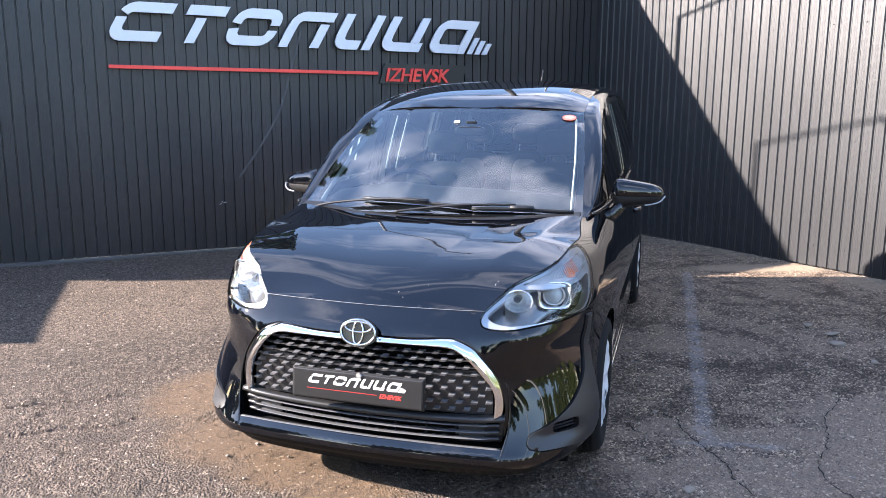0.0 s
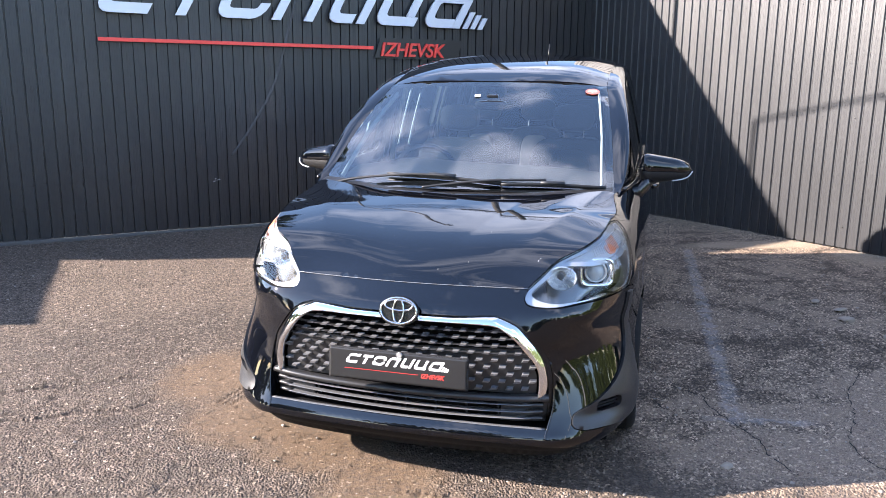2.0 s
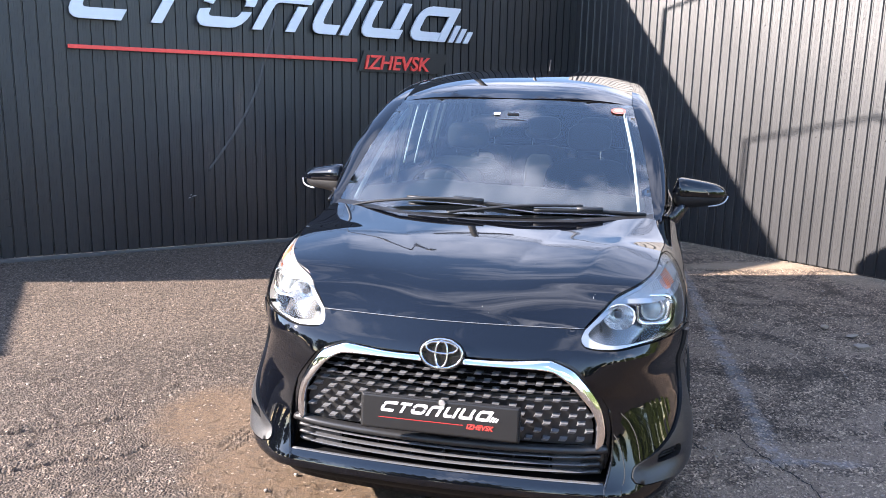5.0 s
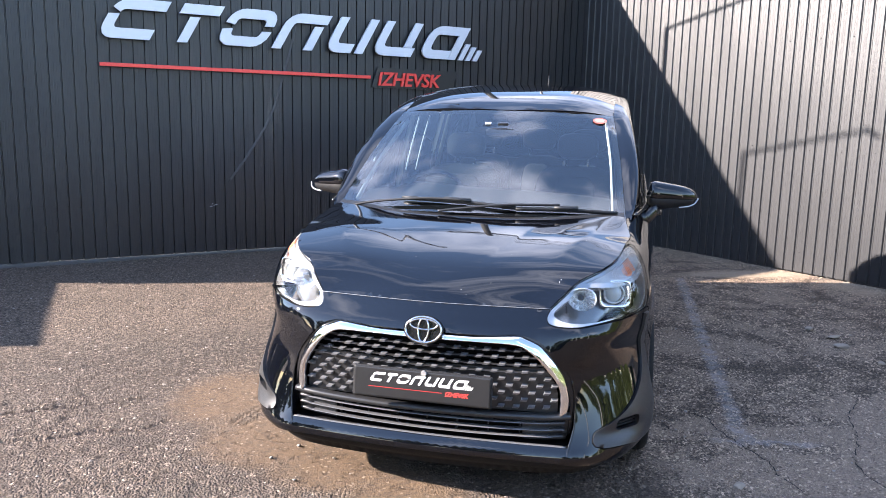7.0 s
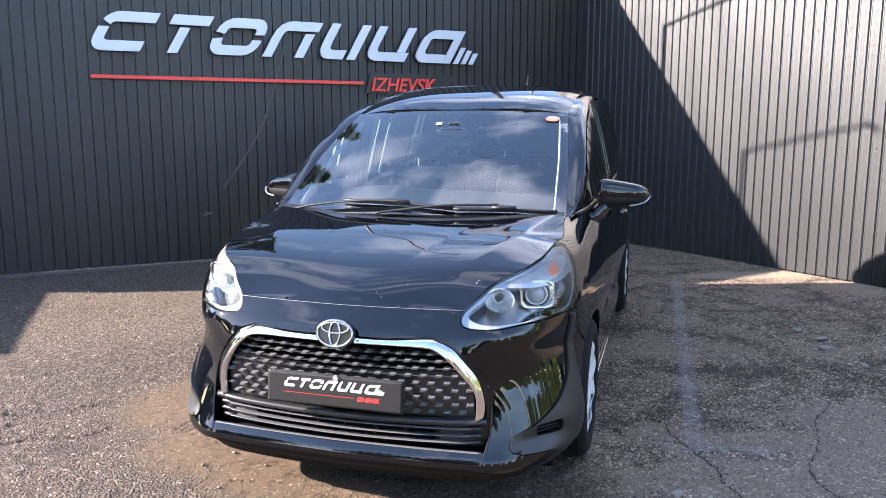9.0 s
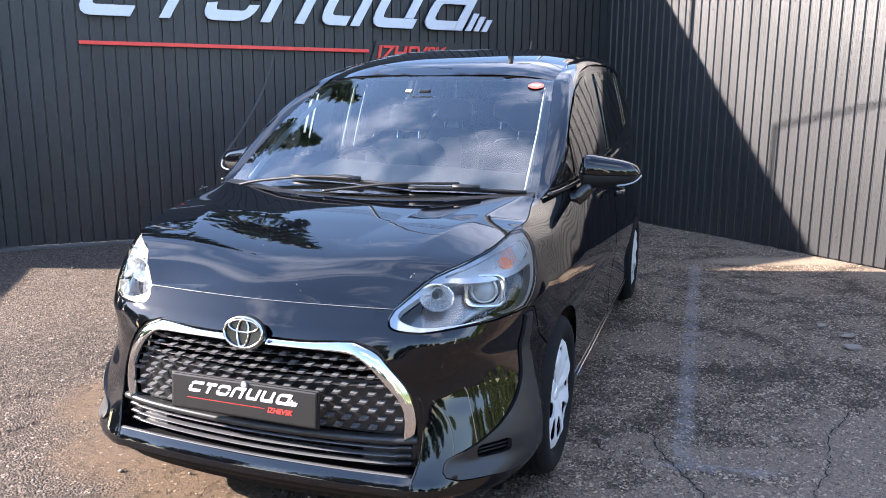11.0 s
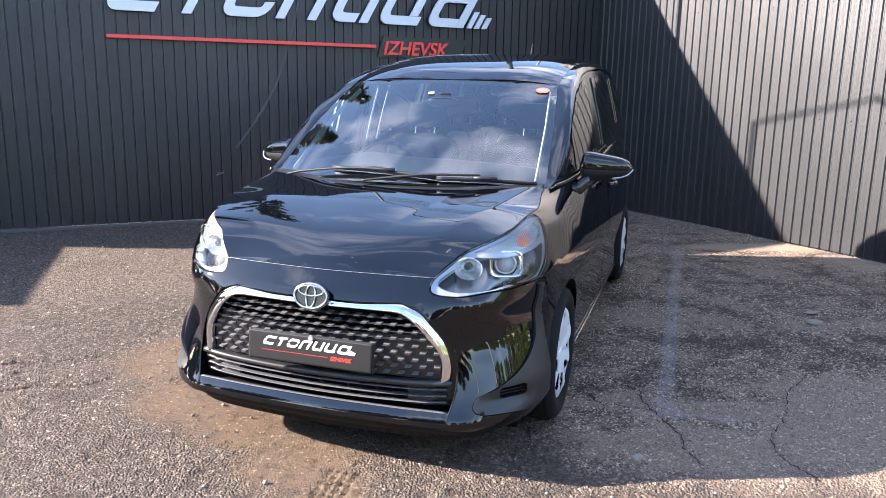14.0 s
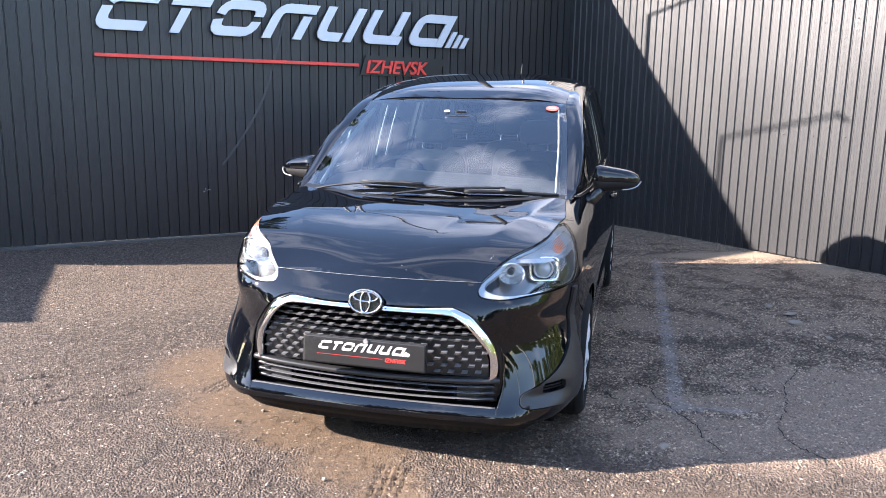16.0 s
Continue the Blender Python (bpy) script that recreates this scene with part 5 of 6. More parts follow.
# strokes of each sign shape on a body of height 1: (start, strokes)
SHAPES = (
    (0.00, (bend(0.33, 0.63, 0.23, 160, 90) + [(1.27, 0.86)], [(0.10, 0.60)] + bend(0.33, 0.36, 0.23, 180, 270) + [(1.24, 0.13)])),
    (1.60, ([(0.0, 0.86), (1.02, 0.86)], [(0.44, 0.66), (0.44, 0.0)])),
    (2.87, ([(0.12, 0.58)] + bend(0.36, 0.63, 0.23, 180, 90) + bend(0.95, 0.63, 0.23, 90, 0) + [(1.18, 0.56)], [(0.12, 0.44)] + bend(0.36, 0.36, 0.23, 180, 270) + bend(0.95, 0.36, 0.23, 270, 360) + [(1.18, 0.42)])),
    (4.42, ([(0.12, 0.0), (0.12, 0.50)] + bend(0.36, 0.63, 0.23, 180, 90) + [(1.22, 0.86)], [(1.02, 0.66), (1.02, 0.0)])),
    (5.93, ([(0.12, 1.0), (0.12, 0.45)] + bend(0.36, 0.36, 0.23, 180, 270) + [(0.80, 0.13)], [(1.05, 1.0), (1.05, 0.0)])),
    (7.38, ([(0.12, 1.0), (0.12, 0.45)] + bend(0.36, 0.36, 0.23, 180, 270) + [(1.30, 0.13)], [(1.05, 1.0), (1.05, 0.27)])),
    (8.93, ([(1.16, 0.0), (1.16, 0.86), (0.36, 0.86)] + bend(0.36, 0.63, 0.23, 90, 180) + bend(0.36, 0.36, 0.23, 180, 270) + [(1.02, 0.13)],)),
    (10.36, ([(0.06, 0.0), (0.06, 0.50)],)),
    (10.62, ([(0.06, 0.0), (0.06, 0.42)],)),
    (10.88, ([(0.06, 0.0), (0.06, 0.34)],)),
)


def sign_shapes(parent, lay, height, depth, material, shear=0.56, thin=0.26):
    for start, strokes in SHAPES:
        for line in strokes:
            o = ribbon(line, thin if start < 10 else 0.17)
            o = [((start + x + shear * y) * height, y * height) for x, y in o]
            ob = part("sign_shape", sheet(o, lay, height * 0.5, lip=depth), material, parent)
            ob.data.shade_flat()


def text_mesh(word, size, depth, shear):
    c = bpy.data.curves.new("words", "FONT")
    c.body, c.size, c.extrude, c.shear, c.offset = word, size, depth, shear, size * 0.018
    c.space_character = 0.98
    ob = bpy.data.objects.new("words", c)
    me = bpy.data.meshes.new_from_object(ob)
    bpy.data.objects.remove(ob)
    bm = bmesh.new()
    bm.from_mesh(me)
    bpy.data.meshes.remove(me)
    return bm


plate = part("number_plate", box(0.525, 0.010, 0.113, (0, 0, 0), 0.006), PLATE, car, "black showroom plate with white and red lettering")
plate.matrix_basis = pose(0, -0.038, 0.484, -5, 0, 0)
part("plate_frame", box(0.535, 0.012, 0.121, (0, 0.006, 0), 0.006), PLASTIC, plate)
sign_shapes(plate, lambda x, y: (x - 0.200, np.full_like(x, -0.0066), y + 0.004), 0.0355, 0.0012, WHITE)
PLATE_RED = mat("dark_red_film", (0.32, 0.02, 0.02), 0.45)
part("plate_line", box(0.285, 0.001, 0.0022, (-0.060, -0.0058, -0.0165)), PLATE_RED, plate)
w = part("plate_words", text_mesh("IZHEVSK", 0.023, 0.0005, 0.25), RED, plate)
w.matrix_basis = pose(0.092, -0.0060, -0.0265, 90, 0, 0)
part("screw_cover", cyl(0.012, 0.010, 0.006, (0.01, -0.008, 0.05), (90, 0, 0), 16), SILVER_TRIM, plate)
# ---- mirrors, wipers, cabin ----
MIRROR_WHITE = mat("clear_indicator", (0.28, 0.29, 0.30), 0.15)
TRIM_LIGHT = mat("pale_grey_trim", (0.42, 0.42, 0.40), 0.7, grain=0.2, scale=120)
for side, mir in SIDES:
    def shell(x0, x1, scale, drop=0.0, top=1.0, bottom=1.0):
        pts, faces, n, m = [], [], 14, 22
        for i in range(n + 1):
            t = i / n
            x = x0 + (x1 - x0) * t
            cap = (1 - (2 * t - 1) ** 8) ** 0.5 if t < 0.5 else (1 - (2 * t - 1) ** 4) ** 0.5
            hz = (0.076 - 0.034 * t) * cap * scale
            hy = (0.070 - 0.022 * t) * cap * scale
            cy, cz = 1.335 + 0.075 * t, 1.102 - 0.010 * t + drop
            for j in range(m):
                a = 2 * math.pi * j / m
                ca, sa = math.cos(a), math.sin(a)
                e = 0.75
                yy = hy * math.copysign(abs(ca) ** e, ca)
                zz = hz * math.copysign(abs(sa) ** e, sa) * (top if sa > 0 else bottom)
                pts.append((side * x, cy + yy, cz + zz))
        for i in range(n):
            for j in range(m):
                faces.append((i * m + j, i * m + (j + 1) % m, (i + 1) * m + (j + 1) % m, (i + 1) * m + j))
        faces += [tuple(range(m)), tuple(n * m + j for j in range(m))]
        return pts, faces
    mirror = part("door_mirror", shell(0.792, 1.046, 1.04, 0.006, 1.0, 0.35), PAINT, car, "gloss black door mirror with clear indicator")
    part("mirror_base", shell(0.790, 1.036, 1.0, 0.0, 0.3, 0.95), PLASTIC, mirror)
    part("mirror_indicator", tube(spline([(side * 0.955, 1.314, 1.052), (side * 0.998, 1.333, 1.058), (side * 1.030, 1.360, 1.071), (side * 1.048, 1.395, 1.092)], 6), 0.007, 0.007, 8), MIRROR_WHITE, mirror, "clear indicator strip")
    part("mirror_foot", tube([(side * 0.775, 1.25, 0.985), (side * 0.800, 1.275, 1.000), (side * 0.825, 1.30, 1.025), (side * 0.850, 1.325, 1.060)], 0.045, 0.062, 12, up=(0, 0, 1), taper=[1.1, 1.05, 1.0, 0.9]), GLOSS_BLACK, mirror)
    part("door_handle", tube(spline([(side * 0.868, 2.05, 0.93), (side * 0.893, 2.09, 0.935), (side * 0.893, 2.20, 0.935), (side * 0.868, 2.24, 0.93)], 5), 0.022, 0.026, 8), PAINT, car)
    part("belt_trim", tube([one(flank, y, z) * (side, 1, 1) + np.array((side * 0.012, 0, 0)) for y, z in spline([(0.96, 1.045), (1.3, 1.062), (2.1, 1.088), (2.7, 1.118)], 8)], 0.016, 0.018, 8), GLOSS_BLACK, car)
    part("sill_strip", tube([one(body, U(y), 0.226) * (side, 1, 1) + np.array((side * 0.008, 0, 0)) for y in np.linspace(1.24, 3.1, 14)], 0.004, 0.005, 8), CHROME, car, "thin bright strip along the sill")
    pin = [one(screen, np.interp(t, (0, 0.5, 1), (0.658, 0.622, 0.568)), t) * (side, 1, 1) + np.array((-side * 0.014, 0.03, -0.022)) for t in np.linspace(0.10, 0.92, 12)]
    part("pillar_trim", tube(pin, 0.012, 0.03, 8), TRIM_LIGHT, car, "pale grey pillar trim")
    # sunlit look put into the colour: pale trims on the driver's side only
    for y in (2.16, 3.16):
        part("pillar_trim", tube([one(flank, y, z) * (side, 1, 1) - np.array((side * 0.03, 0, 0)) for z in np.linspace(1.0, 1.56, 8)], 0.05, 0.03, 8, up=(1, 0, 0)), TRIM_LIGHT if side < 0 else DASH, car)

# white strips added inside the cabin as glints of the sunlit pillars
for y0, wd, dx in ((2.02, 0.012, 0.110), (2.06, 0.020, 0.165)):
    part("pillar_glint", tube([one(flank, y0 - 0.05 * (1.5 - z), z) * (-1, 1, 1) + np.array((dx, 0, 0)) for z in np.linspace(1.14, 1.48, 8)], wd, 0.01, 8, up=(1, 0, 0)), WHITE, car, "white strip standing in for a sunlit pillar edge")
cowl = sheet(both([(0, 0.76), (0.3, 0.775), (0.6, 0.83), (0.69, 0.86), (0.69, 0.95), (0.3, 0.90), (0, 0.88)]), lambda x, y: (x, y, 1.005 + 0.22 * (y - 0.78) + 0.015 * np.abs(x)), 0.03, lip=0.01)
part("cowl_panel", cowl, PLASTIC, car, "black plastic cowl below the windscreen")


WIPER = mat("wiper_black", (0.0075, 0.0085, 0.0105), 0.5, spec=0.35)


def on_glass(x, s, h=0.018):
    return one(screen, x, s) + np.array((0, -0.5, 0.86)) * h


def wiper(ends, arm, label):
    w = part("wiper", tube(spline(arm, 6), 0.018, 0.012, 8), WIPER, car, label)
    path = [on_glass(ends[0][0] + (ends[1][0] - ends[0][0]) * t, ends[0][1] + (ends[1][1] - ends[0][1]) * t + 0.004 * math.sin(math.pi * t), 0.016) for t in np.linspace(0, 1, 14)]
    part("blade", tube(path, 0.014, 0.020, 8, up=(0, -0.5, 0.86)), WIPER, w, "black wiper blade")
    part("blade_cap", tube([p + np.array((0, -0.006, 0.012)) for p in path[5:9]], 0.022, 0.014, 8, up=(0, -0.5, 0.86)), WIPER, w)


wiper(((-0.36, 0.075), (0.20, 0.035)), [on_glass(-0.63, 0.0), on_glass(-0.50, 0.030, 0.025), on_glass(-0.25, 0.058, 0.03), on_glass(-0.05, 0.056, 0.03)], "wiper resting on the driver's side")
wiper(((0.20, 0.03), (0.66, 0.045)), [on_glass(-0.16, -0.015), on_glass(-0.05, 0.008, 0.02), on_glass(0.15, 0.03, 0.035), on_glass(0.40, 0.055, 0.032)], "wiper resting on the passenger's side")

part("antenna", tube([(0.03, 3.60, 1.68), (0.03, 3.63, 1.76), (0.03, 3.66, 1.82)], 0.010, 0.010, 8, up=(0, 1, 0)), PLASTIC, car, "short roof antenna")
seal = sheet(both([(0, 1.652), (0.3, 1.668), (0.6, 1.714), (0.6, 1.722), (0.3, 1.676), (0, 1.660)]), lambda x, y: (x, y, roof(x, np.full_like(y, 1.67 + 0.0))[2] + 0.45 * (y - 1.67) - 0.006), 0.03, lip=0.0)
part("screen_seal", seal, DARK, car)

# dashboard, wheel, seats


def dash_top(x, y):
    """The high dashboard: it climbs from the screen's foot to a crest before the driver."""
    rise = np.interp(y, (0.86, 1.10, 1.34, 1.42, 1.55), (1.000, 1.060, 1.105, 1.095, 0.98))
    return x, y, rise - 0.035 * (x / 0.7) ** 2 + 0.028 * np.exp(-((x + 0.36) / 0.2) ** 2 - ((y - 1.32) / 0.10) ** 2)


part("dashboard", sheet(both([(0, 0.86), (0.64, 0.95), (0.68, 1.10), (0.68, 1.55), (0, 1.55)]), dash_top, 0.03, lip=0.05), DASH, car, "dark grey dashboard")
part("cabin_floor", box(1.45, 2.9, 0.04, (0, 2.6, 0.36), 0.01), DASH, car)
sw = part("steering_wheel", tube([(0.185 * math.cos(a), 0.185 * math.sin(a), 0) for a in np.linspace(0, 2 * math.pi, 40, endpoint=False)], 0.028, 0.028, 10, closed=True), GLOSS_BLACK, car)
sw.matrix_basis = pose(-0.37, 1.54, 0.995, 62, 0, 0)
part("wheel_boss", smooth(cyl(0.075, 0.06, 0.05, n=24, bevel=0.01)), DASH, sw)
part("spoke", box(0.36, 0.035, 0.02, (0, 0, 0), 0.005), DASH, sw)


def puffy(sx, sy, sz, at, turn=(0, 0, 0), e=0.45):
    """A cushion: a rounded block."""
    pts, faces, n, m = [], [], 14, 24
    mtx = pose(*at, *turn)
    for i in range(n + 1):
        b = math.pi * (i / n - 0.5)
        cb, sb = math.cos(b), math.sin(b)
        for j in range(m):
            a = 2 * math.pi * j / m
            f = lambda v: math.copysign(abs(v) ** e, v)
            pts.append(tuple(mtx @ Vector((sx / 2 * f(cb) * f(math.cos(a)), sy / 2 * f(cb) * f(math.sin(a)), sz / 2 * f(sb)))))
    for i in range(n):
        for j in range(m):
            faces.append((i * m + j, i * m + (j + 1) % m, (i + 1) * m + (j + 1) % m, (i + 1) * m + j))
    return pts, faces


def seat(x, y, zc, w, panel, posts=True):
    s = part("seat", puffy(w, 0.13, 0.62, (x, y, zc), (-14, 0, 0)), SEAT, car, "dark fabric seat with headrest")
    part("seat_panel", puffy(w * 0.5, 0.08, 0.50, (x, y - 0.055, zc), (-14, 0, 0)), panel, s)
    part("cushion", puffy(w, 0.50, 0.15, (x, y - 0.28, zc - 0.32)), SEAT, s)
    part("headrest", puffy(0.25, 0.09, 0.16, (x, y + 0.115, zc + 0.42), (-10, 0, 0), 0.6), SEAT, s)
    for dx in (-0.065, 0.065):
        part("headrest_post", cyl(0.007, 0.007, 0.10, (x + dx, y + 0.085, zc + 0.32), (-12, 0, 0), 10), CHROME, s)


seat(-0.32, 2.06, 0.88, 0.50, SEAT)
seat(0.385, 2.06, 0.89, 0.50, SEAT)
for x in (-0.36, 0.04, 0.40):
    seat(x, 2.98, 0.91, 0.40, SEAT_GREY)
part("inner_mirror", puffy(0.17, 0.035, 0.050, (0.02, 1.47, 1.395), (8, 0, 0), 0.5), GLOSS_BLACK, car)
part("camera_box", box(0.06, 0.04, 0.03, (0.02, 1.52, 1.435), 0.008), GLOSS_BLACK, car)


def sticker(name, outline, material, label):
    part(name, sheet(outline, screen, 0.02, lip=0.0, offset=0.006), material, car, label)


STICKER = mat("pale_red_print", (0.42, 0.10, 0.075), 0.5)
sticker("sticker", oval(0.530, 0.900, 0.036, 0.034), STICKER, "round red and white sticker inside the glass")
part("sticker_print", sheet(oval(0.530, 0.900, 0.020, 0.012), screen, 0.02, lip=0.0, offset=0.008), WHITE, car, "pale print of the sticker")
sticker("paper_label", [(-0.075, 0.80), (-0.045, 0.80), (-0.045, 0.825), (-0.075, 0.825)], WHITE, "small white label inside the glass")
part("headliner", sheet(both([(0, 1.72), (0.55, 1.78), (0.55, 3.9), (0, 3.95)]), lambda x, y: (x, y, roof(x, y)[2] - 0.05), 0.15, lip=0.0), TRIM_LIGHT, car)
part("inner_floor_rear", box(1.3, 0.08, 0.8, (0, 3.95, 0.75), 0.02), DASH, car)
# ---- sign and lamps on the wall ----
SIGN = mat("brushed_pale_aluminium", (0.58, 0.60, 0.64), 0.4, 0.1, grain=0.15, scale=30)
SIGN_RED = mat("red_sign_paint", (0.80, 0.055, 0.040), 0.45, grain=0.2, scale=30)
sign = thing("wall_sign", "raised pale metal shapes over a red line", "sign", LEFT)
sign_shapes(sign, lambda x, y: (-5.72 + x, np.full_like(x, -0.075), 2.135 + y), 0.372, 0.03, SIGN)
part("red_line", box(2.735, 0.03, 0.034, (-4.335, -0.05, 1.893), 0.002), SIGN_RED, sign, "long red line")
w = part("town_name", text_mesh("IZHEVSK", 0.205, 0.012, 0.22), SIGN_RED, sign, "red town name")
w.matrix_basis = pose(-2.89, -0.05, 1.812, 90, 0, 0)
board = [(-2.945, 1.785), (-1.925, 1.785), (-1.855, 2.005), (-2.875, 2.005)]
part("name_board", slab(board, 0.012, lambda x, y, z: (x, -0.036 + z, y)), PLATE, sign, "dark board behind the town name")
for x in np.linspace(-5.6, -3.1, 6):
    part("spacer", cyl(0.008, 0.008, 0.05, (x, -0.022, 1.893), (90, 0, 0), 8), SILVER, sign)

LAMP_METAL = mat("grey_lamp_paint", (0.12, 0.12, 0.125), 0.45, 0.3)
for along in (-5.80, -3.20, -0.60):
    lampost = thing("wall_lamp", "grey bracket floodlight on top of the steel wall", "lamp", LEFT @ pose(along, 0.06, 3.62), "lamps along the wall top")
    part("post", cyl(0.022, 0.022, 0.85, (0, 0, 0.165), n=12), LAMP_METAL, lampost)
    part("arm", tube([(0, 0, 0.58), (0.10, -0.62, 0.70), (0.20, -1.25, 0.82)], 0.03, 0.03, 10), LAMP_METAL, lampost)
    part("lamp_head", box(0.07, 0.13, 0.03, (0.21, -1.31, 0.80), 0.010, (25, 0, 0)), LAMP_METAL, lampost)

# screws in the steel sheet
SCREW = mat("dark_screw_head", (0.010, 0.010, 0.011), 0.6, 0.0)
rnd = random.Random(4)
pts, faces = [], []
for base, length, zs in ((LEFT @ pose(-8.1, 0, 0), 8.0, (0.35, 1.35, 2.4)), (RIGHT, 6.2, (0.22, 1.25, 2.30))):
    for z in zs:
        for k in range(int(length / 0.312)):
            p0 = Vector((0.030 + 0.312 * k, -0.004, z + rnd.uniform(-0.012, 0.012)))
            n = len(pts)
            for j in range(6):
                a = j * math.pi / 3
                pts.append(tuple(base @ (p0 + Vector((0.007 * math.cos(a), 0, 0.007 * math.sin(a))))))
            pts.append(tuple(base @ (p0 + Vector((0, -0.003, 0)))))
            faces += [(n + j, n + (j + 1) % 6, n + 6) for j in range(6)]
tagged(part("screws", (pts, faces), SCREW), "small dark screws in the steel sheets", "screw", kind="stuff")

# ---- off to the sides: what shades and mirrors in the yard ----
# unseen panel, added to cast the dark patch on the yard's left edge
fence = thing("shade_panel", "low graphite steel sheet added out of view to cast shade", "fence", Matrix(((-0.36, -0.93, 0, -6.07), (0.93, -0.36, 0, 4.45), (0, 0, 1, 0), (0, 0, 0, 1))), kind="structure")
flat_part("sheet_steel", ripples(2.6, 0.0, 1.57), WALL, fence)

BARK = mat("bark", (0.10, 0.075, 0.055), 0.9, grain=0.7, scale=20, bump=0.8)
NEEDLES = mat("needles", (0.030, 0.060, 0.022), 0.7, grain=0.6, scale=9, second=(0.05, 0.085, 0.025))
LEAVES = mat("leaves", (0.085, 0.115, 0.022), 0.6, grain=0.6, scale=6, second=(0.12, 0.15, 0.04))
tree_rnd = np.random.RandomState(3)


def leaf_cloud(centres, size):
    n = len(centres)
    a, b = tree_rnd.normal(size=(n, 3)), tree_rnd.normal(size=(n, 3))
    a /= np.linalg.norm(a, axis=1, keepdims=True)
    b -= a * np.sum(a * b, 1, keepdims=True)
    b /= np.linalg.norm(b, axis=1, keepdims=True)
    s = size * tree_rnd.uniform(0.6, 1.4, (n, 1))
    p = np.stack((centres - a * s, centres + b * s * 0.5, centres + a * s, centres - b * s * 0.5), 1).reshape(-1, 3)
    return [tuple(v) for v in p], [(4 * i, 4 * i + 1, 4 * i + 2, 4 * i + 3) for i in range(n)]


def conifer(h):
    t = thing("conifer_tree", "tall dark green conifer behind the steel wall", "tree", None, "conifers behind the wall")
    part("trunk", tube([(0, 0, 0), (0.05, 0, h * 0.5), (0, 0, h)], 0.34, 0.34, 10, up=(0, 1, 0), taper=[1, 0.6, 0.1]), BARK, t)
    c = []
    for k in range(150):
        f = tree_rnd.uniform(0.12, 0.98)
        r = (1 - f) * h * 0.24 + 0.15
        a = tree_rnd.uniform(0, 6.28)
        for s in np.linspace(0.15, 1, 22):
            c.append((r * s * math.cos(a) + tree_rnd.normal(0, 0.08), r * s * math.sin(a) + tree_rnd.normal(0, 0.08), f * h - 0.25 * r * s * s + tree_rnd.normal(0, 0.07)))
    part("crown", leaf_cloud(np.array(c), 0.16), NEEDLES, t)
    return t


def broadleaf(h):
    t = thing("broadleaf_tree", "leafy green tree out of view at the yard's edge", "tree", None, "trees across the yard")
    part("trunk", tube([(0, 0, 0), (0.1, 0.05, h * 0.4), (0, 0, h * 0.8)], 0.32, 0.32, 10, up=(0, 1, 0), taper=[1, 0.7, 0.2]), BARK, t)
    c = []
    for k in range(90):
        a, f = tree_rnd.uniform(0, 6.28), tree_rnd.uniform(0.06, 1.0)
        r = h * 0.30 * math.sqrt(tree_rnd.uniform(0, 1)) * math.sin(math.pi * min(1, max(0.05, (f - 0.12) / 0.95)))
        q = np.array((r * math.cos(a), r * math.sin(a), f * h))
        c.append(q + tree_rnd.normal(0, h * 0.055, (60, 3)))
    part("crown", leaf_cloud(np.concatenate(c), 0.22), LEAVES, t)
    return t


c0 = conifer(12.5)
c0.matrix_world = pose(-6.9, 11.6, 0)
for x, y, s in ((-9.5, 10.5, 0.9), (-4.8, 13.4, 0.90), (-13.0, 12.0, 1.1)):
    k = copy_thing(c0, pose(x, y, 0, 0, 0, 40 * x))
    k.scale = (s, s, s)
b0 = broadleaf(8.0)
b0.matrix_world = pose(3.0, -13.0, 0) @ Matrix.Scale(0.45, 4)
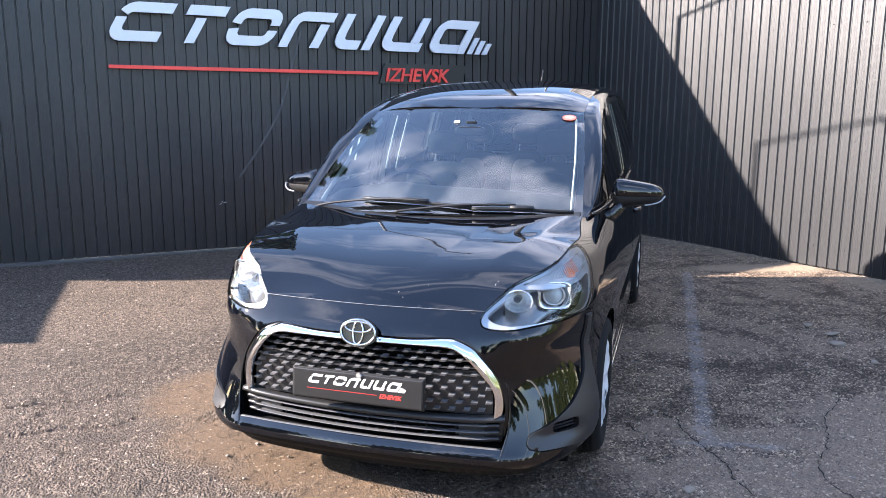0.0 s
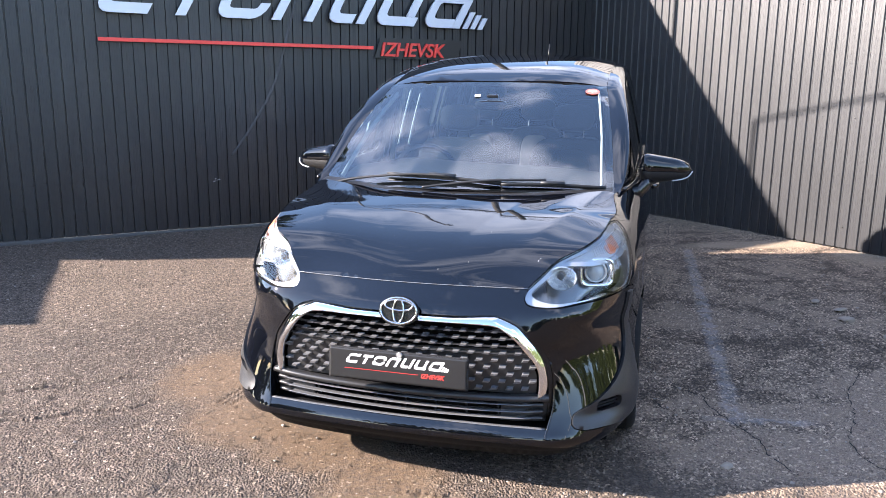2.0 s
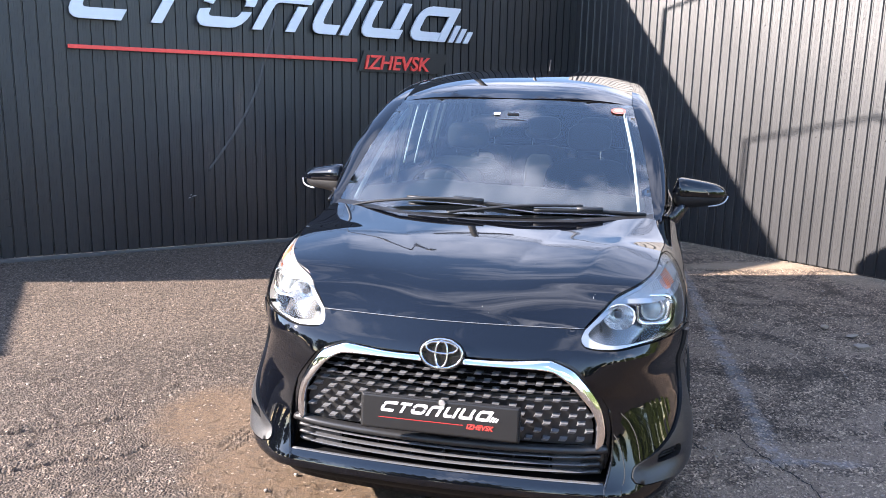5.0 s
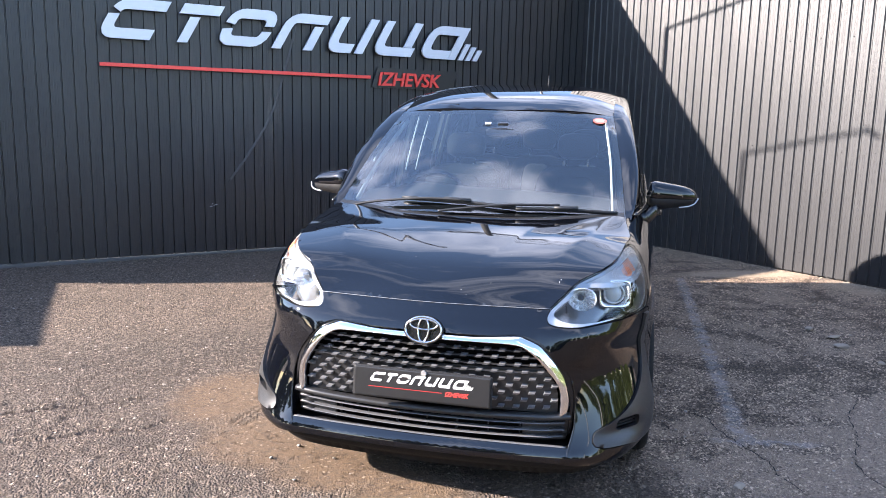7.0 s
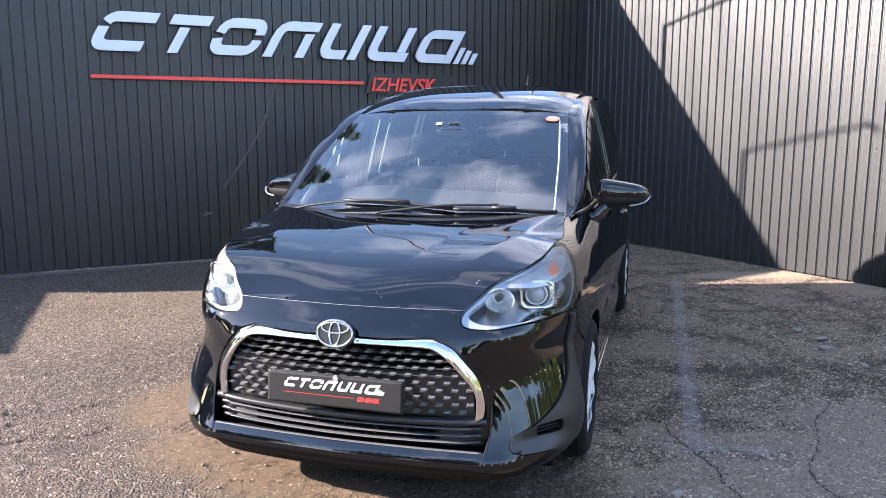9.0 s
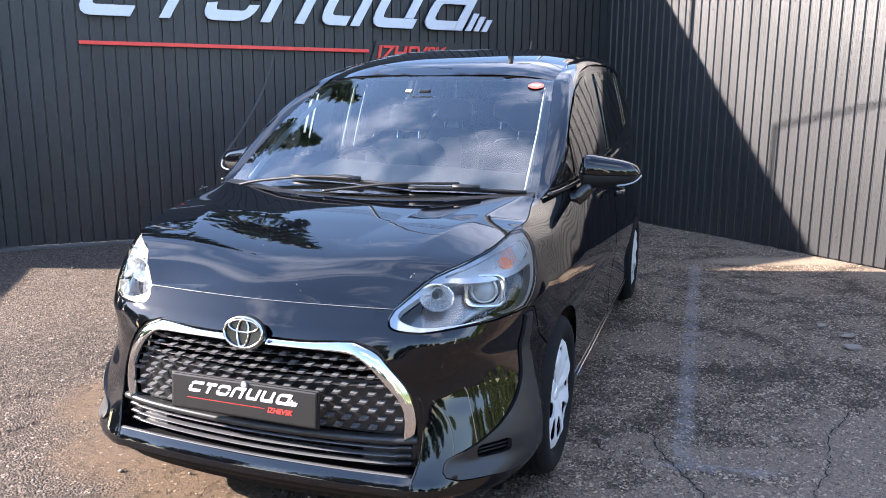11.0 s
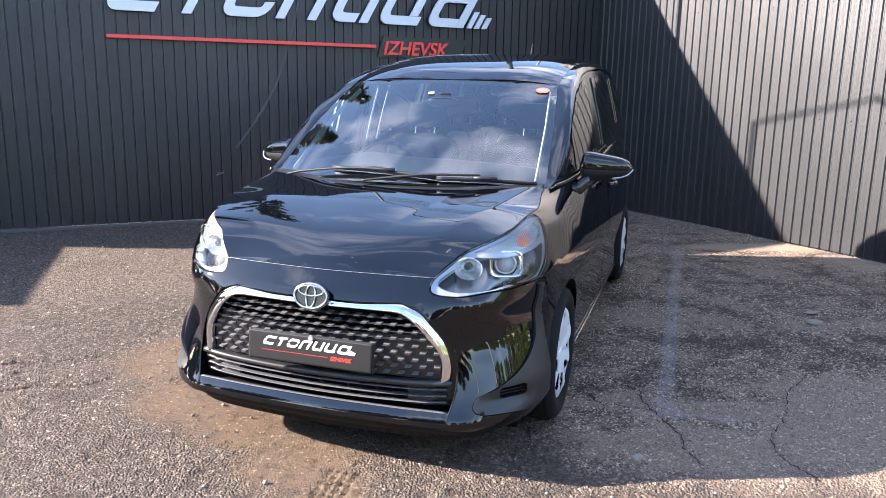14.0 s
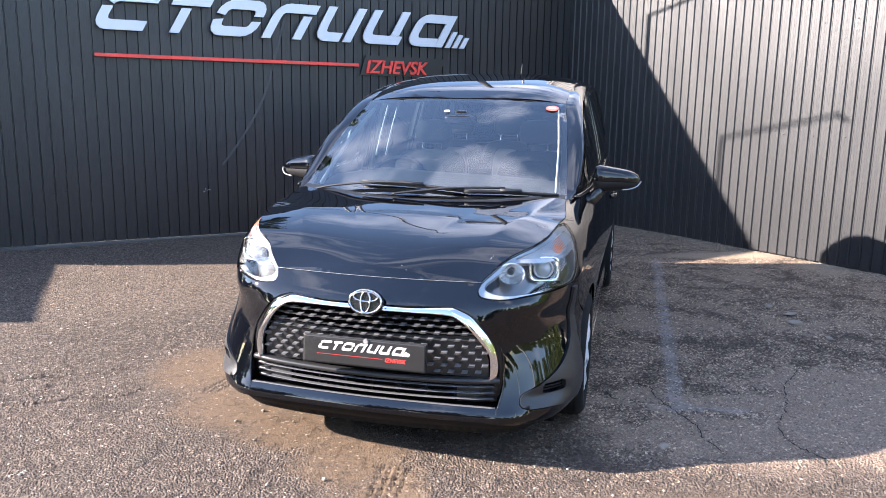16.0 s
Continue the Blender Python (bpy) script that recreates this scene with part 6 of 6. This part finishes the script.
# low trees all along the far side of the yard, sunlit towards the east, taller towards the west
LOW = [(11.0 - 0.35 * k % 1.7, -9.5 + 1.55 * k, 0.30 + 0.07 * (k * 5 % 4) / 3) for k in range(11)]
BACK = [(8.5, -11.0, 0.32), (6.5, -11.5, 0.30), (4.0, -12.0, 0.28), (10.0, -12.5, 0.30), (6.0, -16.0, 0.45), (0.5, -14.0, 0.42), (-1.0, -16.0, 0.55), (-4.5, -12.0, 0.5), (15.0, -13.0, 0.4), (14.5, -4.0, 0.42), (15.0, 0.5, 0.42), (14.5, 4.5, 0.4)]
# unseen western trees, added to screen the bright horizon out of reflections
WEST = [(-7.5, -16.0, 1.1), (-10.0, -13.0, 1.0), (-16.0, -9.0, 1.0), (-20.0, -10.0, 0.9), (-24.0, -7.0, 0.85), (-26.0, -3.0, 0.9), (-25.0, 0.5, 0.8), (-27.0, 2.0, 0.9), (-24.5, 4.0, 0.9), (-23.0, 8.0, 0.9)]
for x, y, s in LOW + BACK + WEST:
    k = copy_thing(b0, pose(x, y, 0, 0, 0, 50 * x))
    k.scale = (s, s, s)

POLE = mat("grey_pole_timber", (0.10, 0.09, 0.08), 0.8, grain=0.4, scale=20, bump=0.3)
WIRE = mat("black_wire", (0.02, 0.02, 0.02), 0.6)
pole = thing("utility_pole", "weathered grey timber utility pole carrying black wires", "utility pole", pose(0.8, 14.5, 0))
part("shaft", cyl(0.12, 0.08, 8.5, (0, 0, 4.25), n=16), POLE, pole)
part("cross_arm", box(1.8, 0.09, 0.10, (0, 0, 8.1), 0.01), POLE, pole)
for dx in (-0.8, -0.3, 0.3, 0.8):
    part("wire", tube([(dx + x, -0.45 * x - 0.0006 * x * x, 8.2 - 0.9 * math.sin(math.pi * (x + 30) / 60) + 0.9 * math.sin(math.pi * 0.5)) for x in np.linspace(-30, 30, 25)], 0.025, 0.025, 6), WIRE, pole)
WHITE_POST = mat("white_post_paint", (0.75, 0.75, 0.73), 0.5, grain=0.3, scale=20)
for x, y in ((3.4, -3.2), (4.6, -1.2)):
    g = thing("gate_post", "white painted steel gate post", "post", pose(x, y, 0), "gate posts")
    part("shaft", cyl(0.05, 0.05, 2.6, (0, 0, 1.3), n=16), WHITE_POST, g)
    part("cap", cyl(0.06, 0.03, 0.05, (0, 0, 2.62), n=16), WHITE_POST, g)
